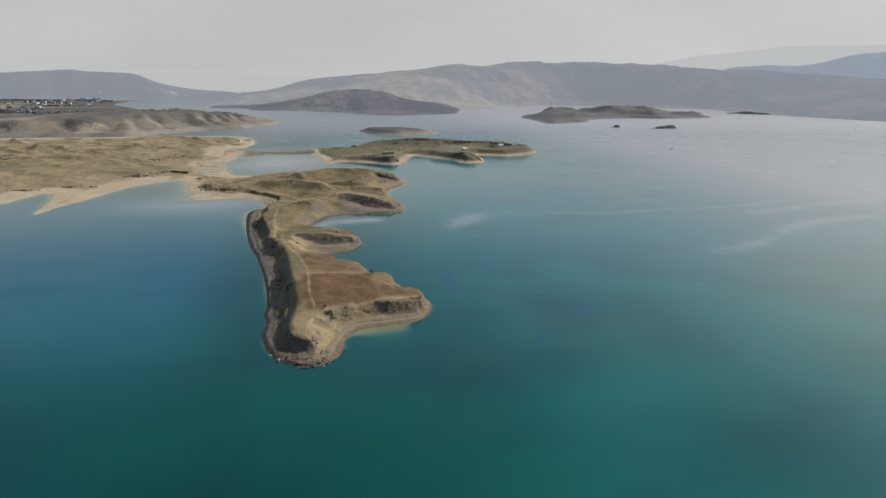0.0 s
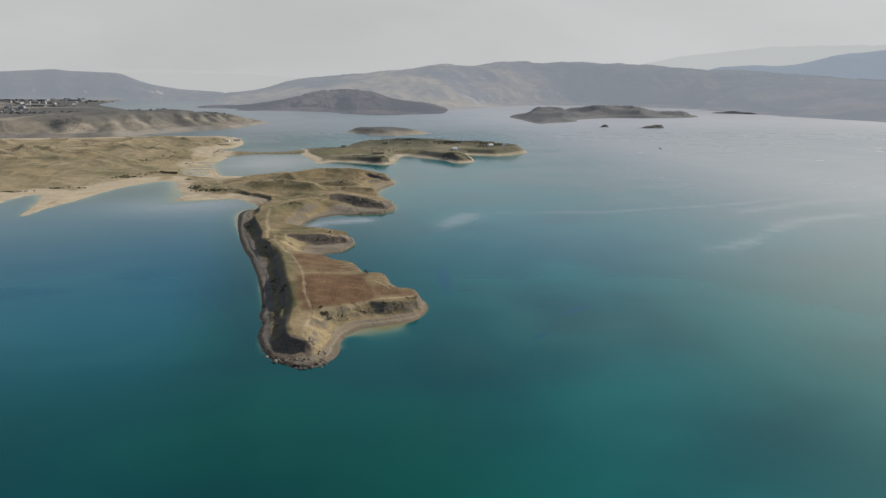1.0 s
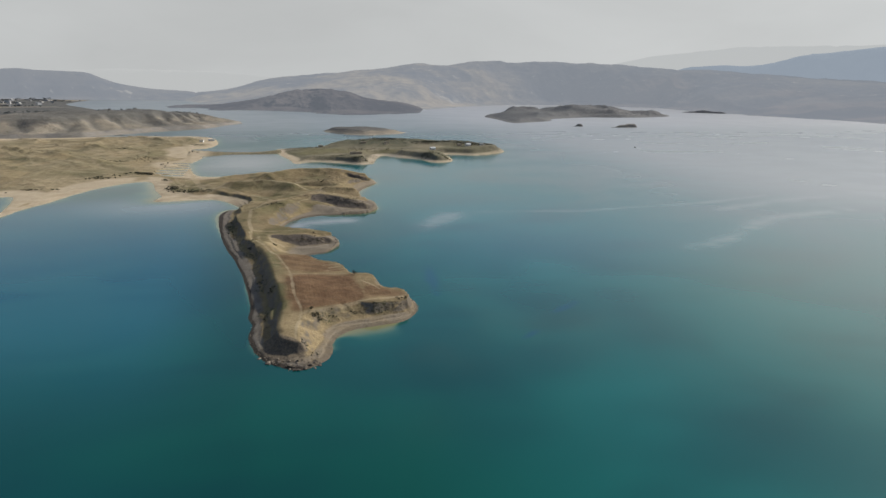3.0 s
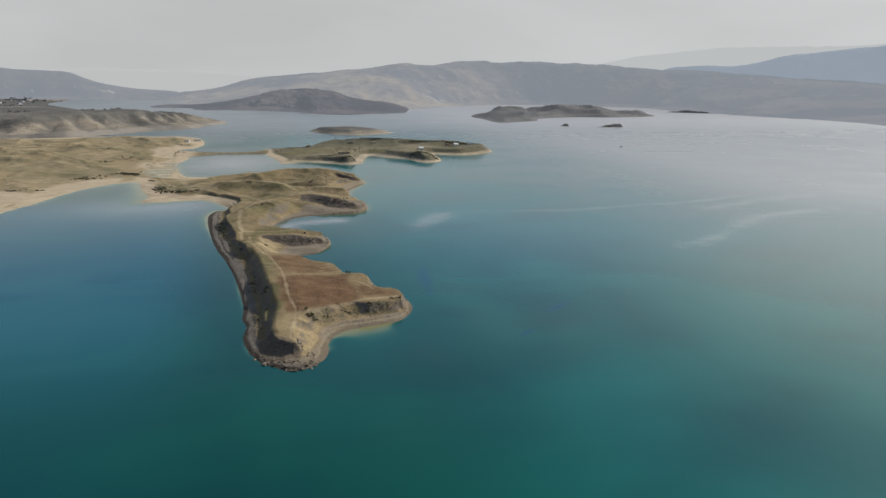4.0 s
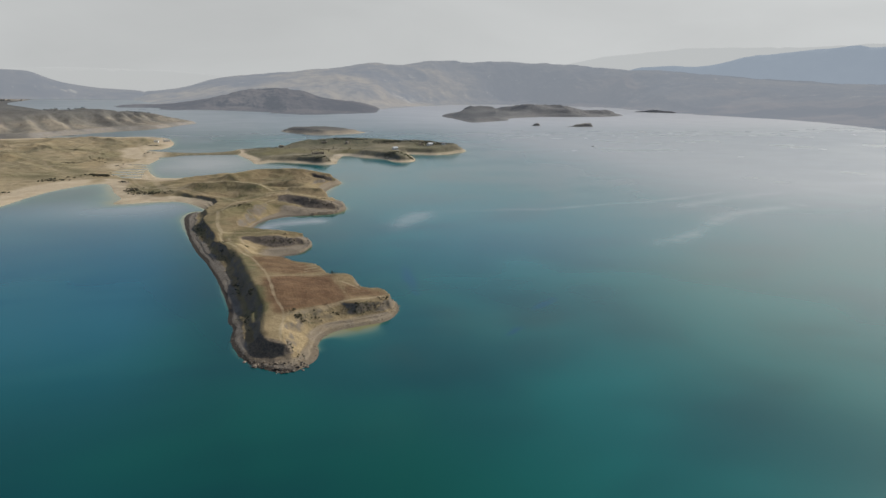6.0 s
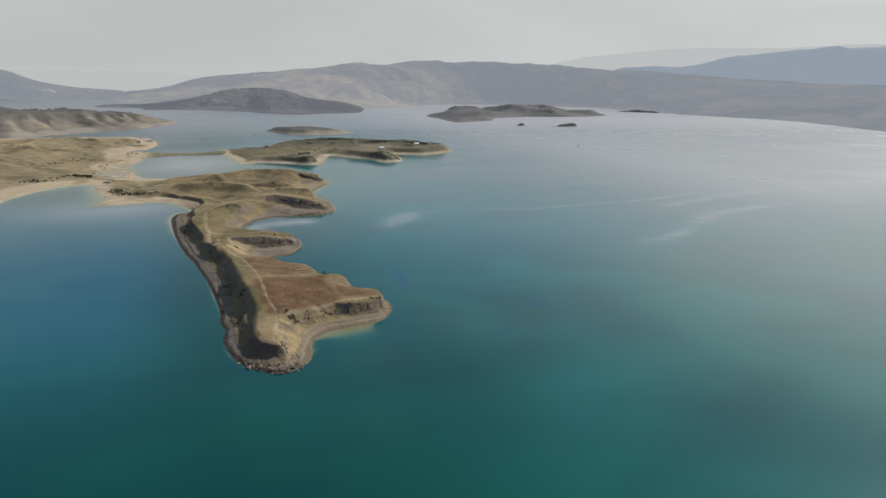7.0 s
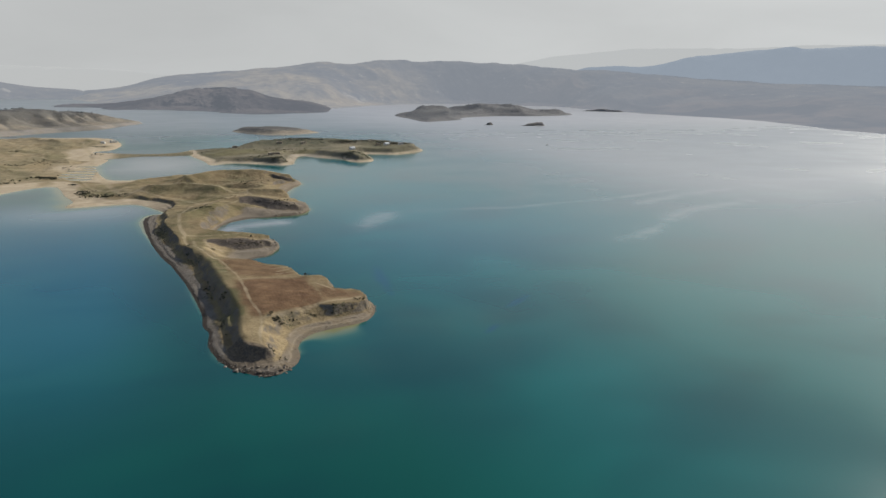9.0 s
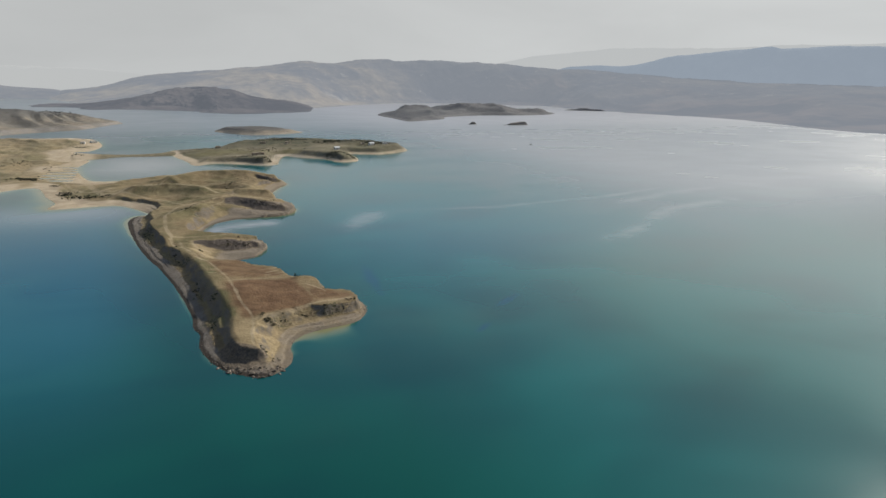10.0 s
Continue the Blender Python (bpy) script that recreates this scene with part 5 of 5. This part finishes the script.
def house(m, length, depth, tall, wall, pitched, label, group):
    root = new("house")
    a, b = length / 2, depth / 2
    bm = bmesh.new()
    for spot in ((-a, a, -b, -b + 0.3), (-a, a, b - 0.3, b), (-a, -a + 0.3, -b + 0.3, b - 0.3), (a - 0.3, a, -b + 0.3, b - 0.3)):
        box(bm, *spot, -1.0, tall)
    part("wall", bm, wall, root)
    bm = bmesh.new()
    if pitched:
        over, ridge = 0.4, tall + depth * 0.3
        for low in (-1, 1):
            rows = [[bm.verts.new((x, y, z)) for x in (-a - over, a + over)] for y, z in ((low * (b + over), tall - 0.15), (0, ridge), (0, ridge + 0.12), (low * (b + over), tall - 0.03))]
            for k in range(4):
                bm.faces.new((*rows[k], *reversed(rows[(k + 1) % 4])))
        for x in (-a, a):
            bm.faces.new([bm.verts.new(p) for p in ((x, -b, tall), (x, b, tall), (x, 0, ridge))])
    else:
        box(bm, -a - 0.15, a + 0.15, -b - 0.15, b + 0.15, tall, tall + 0.3)
        for spot in ((-a - 0.15, a + 0.15, -b - 0.15, -b), (-a - 0.15, a + 0.15, b, b + 0.15)):
            box(bm, *spot, tall + 0.3, tall + 0.6)
    part("roof", bm, ROOF_METAL if pitched else wall, root, "pale metal roof" if pitched else "")
    bm = bmesh.new()
    box(bm, -0.5, 0.5, -b - 0.04, -b - 0.002, -0.05, 2.05)
    part("door", bm, DOOR_PAINT, root)
    for k in range(max(2, int(length / 3))):
        x = -a + 1.2 + k * (length - 2.4) / max(1, int(length / 3) - 1)
        if abs(x) < 1.2:
            continue
        bm = bmesh.new()
        box(bm, x - 0.5, x + 0.5, -b - 0.03, -b - 0.002, 1.0, 2.1)
        part("window", bm, PANE, root)
    root.matrix_basis = m
    return tagged(root, label, "house", group)


def isle_height(x, y):
    z, _ = terrain(np.array([x], float), np.array([y], float), rounded(ISLE_SHORE, 4), ISLE_SPOTS, 1.2, 0.25, 40.0, 2.0)
    return float(z[0])


def isle_heights(spots):
    p = np.array(spots, float)
    return terrain(p[:, 0], p[:, 1], rounded(ISLE_SHORE, 4), ISLE_SPOTS, 1.2, 0.25, 40.0, 2.0)[0]


scrub_stuff("island_scrub", ISLE_SCRUB, 14, isle_heights, "dark green scrub covering the low island")
for x, y, turn, length, depth, tall, wall, pitched in [
    (149, 826, 10, 12, 6, 3.2, MUD_WALL, False), (160, 832, -8, 6, 5, 3.0, MUD_WALL, False), (291, 851, 15, 9, 6, 3.2, WHITEWASH, True), (374, 906, 20, 10, 6, 3.6, WHITEWASH, True), (360, 915, 10, 7, 5, 3, MUD_WALL, False),
    (402, 908, 0, 8, 5, 2.8, WHITEWASH, False), (108, 965, 5, 8, 6, 3, MUD_WALL, False), (189, 978, -12, 10, 6, 3, MUD_WALL, False), (230, 960, 30, 7, 6, 3, MUD_WALL, False)]:
    house(pose(x, y, isle_height(x, y), 0, 0, turn), length, depth, tall, wall, pitched, ("white farmhouse with a pale roof on the scrub island" if wall is WHITEWASH else "low mud-walled hut on the scrub island"), "farm buildings on the island")
for x, y, turn, length, depth, tall, wall in [(-94, 1188, 20, 11, 7, 3.4, WHITEWASH), (-112, 1165, -10, 8, 6, 3, WHITEWASH)]:
    house(pose(x, y, float(at_ground([(x, y)])[0]), 0, 0, turn), length, depth, tall, wall, False, "low flat-roofed hut on the sandy neck", "huts on the mainland")

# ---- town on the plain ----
# Wall colours greyed to carry the haze of the distance.
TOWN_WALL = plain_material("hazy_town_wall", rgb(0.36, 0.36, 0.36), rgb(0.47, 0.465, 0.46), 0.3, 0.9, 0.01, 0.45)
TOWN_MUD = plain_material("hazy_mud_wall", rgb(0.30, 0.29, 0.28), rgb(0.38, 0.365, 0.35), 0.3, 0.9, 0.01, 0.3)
town_rng = random.Random(21)
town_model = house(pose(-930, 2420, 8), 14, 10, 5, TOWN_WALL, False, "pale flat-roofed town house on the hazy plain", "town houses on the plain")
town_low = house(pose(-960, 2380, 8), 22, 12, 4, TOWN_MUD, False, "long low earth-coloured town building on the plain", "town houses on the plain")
town_spots = [(town_rng.uniform(-1900, -930), 2250 + 1500 * town_rng.random() ** 1.6) for _ in range(170)] + [(-930, 2420), (-960, 2380)]
town_xy = np.array(town_spots)
town_z, _ = terrain(town_xy[:, 0], town_xy[:, 1], rounded(CAPE_SHORE, 4), CAPE_SPOTS, 2.5, 0.45, 45.0, 4.0, 0.75, 0.42)
for (x, y), z in zip(town_spots[:-2], town_z[:-2]):
    if z > 0.5:
        ob = copy_thing(town_model if town_rng.random() < 0.65 else town_low, pose(x, y, z, 0, 0, town_rng.uniform(0, 360)))
        s = town_rng.uniform(0.8, 1.6)
        ob.matrix_basis = ob.matrix_basis @ Matrix.Diagonal((s, s, s * town_rng.uniform(0.9, 1.5), 1))
town_model.location.z, town_low.location.z = town_z[-2], town_z[-1]

# ---- groves on the plain ----
def cape_heights(spots):
    p = np.array(spots, float)
    return terrain(p[:, 0], p[:, 1], rounded(CAPE_SHORE, 4), CAPE_SPOTS, 2.5, 0.45, 45.0, 4.0, 0.75, 0.42)[0]


# Leaf colour lightened and blued in place of the haze between.
HAZED_LEAF = plain_material("hazed_grove_leaf", rgb(0.072, 0.080, 0.086), rgb(0.105, 0.112, 0.116), 0.5, 0.9, 0.01, 0.3)
NEAR_GROVES = [
    (-1050, 2450, 60, 25, 36, 8, 15), (-1250, 2700, 160, 30, 70, 8, 15), (-1000, 2900, 90, 40, 50, 8, 14), (-1450, 3100, 200, 40, 80, 9, 16), (-1150, 3350, 140, 40, 70, 9, 16),
    (-1600, 2600, 140, 40, 60, 8, 15), (-1050, 3750, 110, 50, 60, 9, 16), (-1700, 3200, 240, 60, 80, 9, 17), (-1350, 3700, 200, 60, 100, 10, 18), (-1750, 3750, 240, 60, 90, 10, 18),
]
FAR_GROVES = [
    (-1950, 2900, 160, 50, 60, 9, 16), (-1250, 4050, 160, 40, 90, 10, 18), (-1650, 4150, 220, 40, 90, 10, 18), (-900, 2250, 120, 30, 50, 7, 13), (-700, 2350, 110, 30, 40, 6, 11),
    (-700, 1760, 120, 60, 50, 5, 9), (-450, 1720, 110, 40, 70, 4, 8), (-300, 1780, 70, 40, 50, 4, 8), (-190, 1810, 50, 40, 40, 4, 7),
]
GROVES = NEAR_GROVES + FAR_GROVES
scrub_stuff("plain_groves", GROVES, 17, cape_heights, "hazy dark tree groves on the distant plain", HAZED_LEAF)

# ---- rock in the lake ----
lake_rock = new("lake_rock", boulder_mesh(31, DARK_ROCK))
lake_rock.matrix_world = pose(750, 944, 0.6, 0, 0, 20) @ Matrix.Diagonal((7.0, 5.0, 6.0, 1))
tagged(lake_rock, "small dark rock standing out of the lake", "rock")
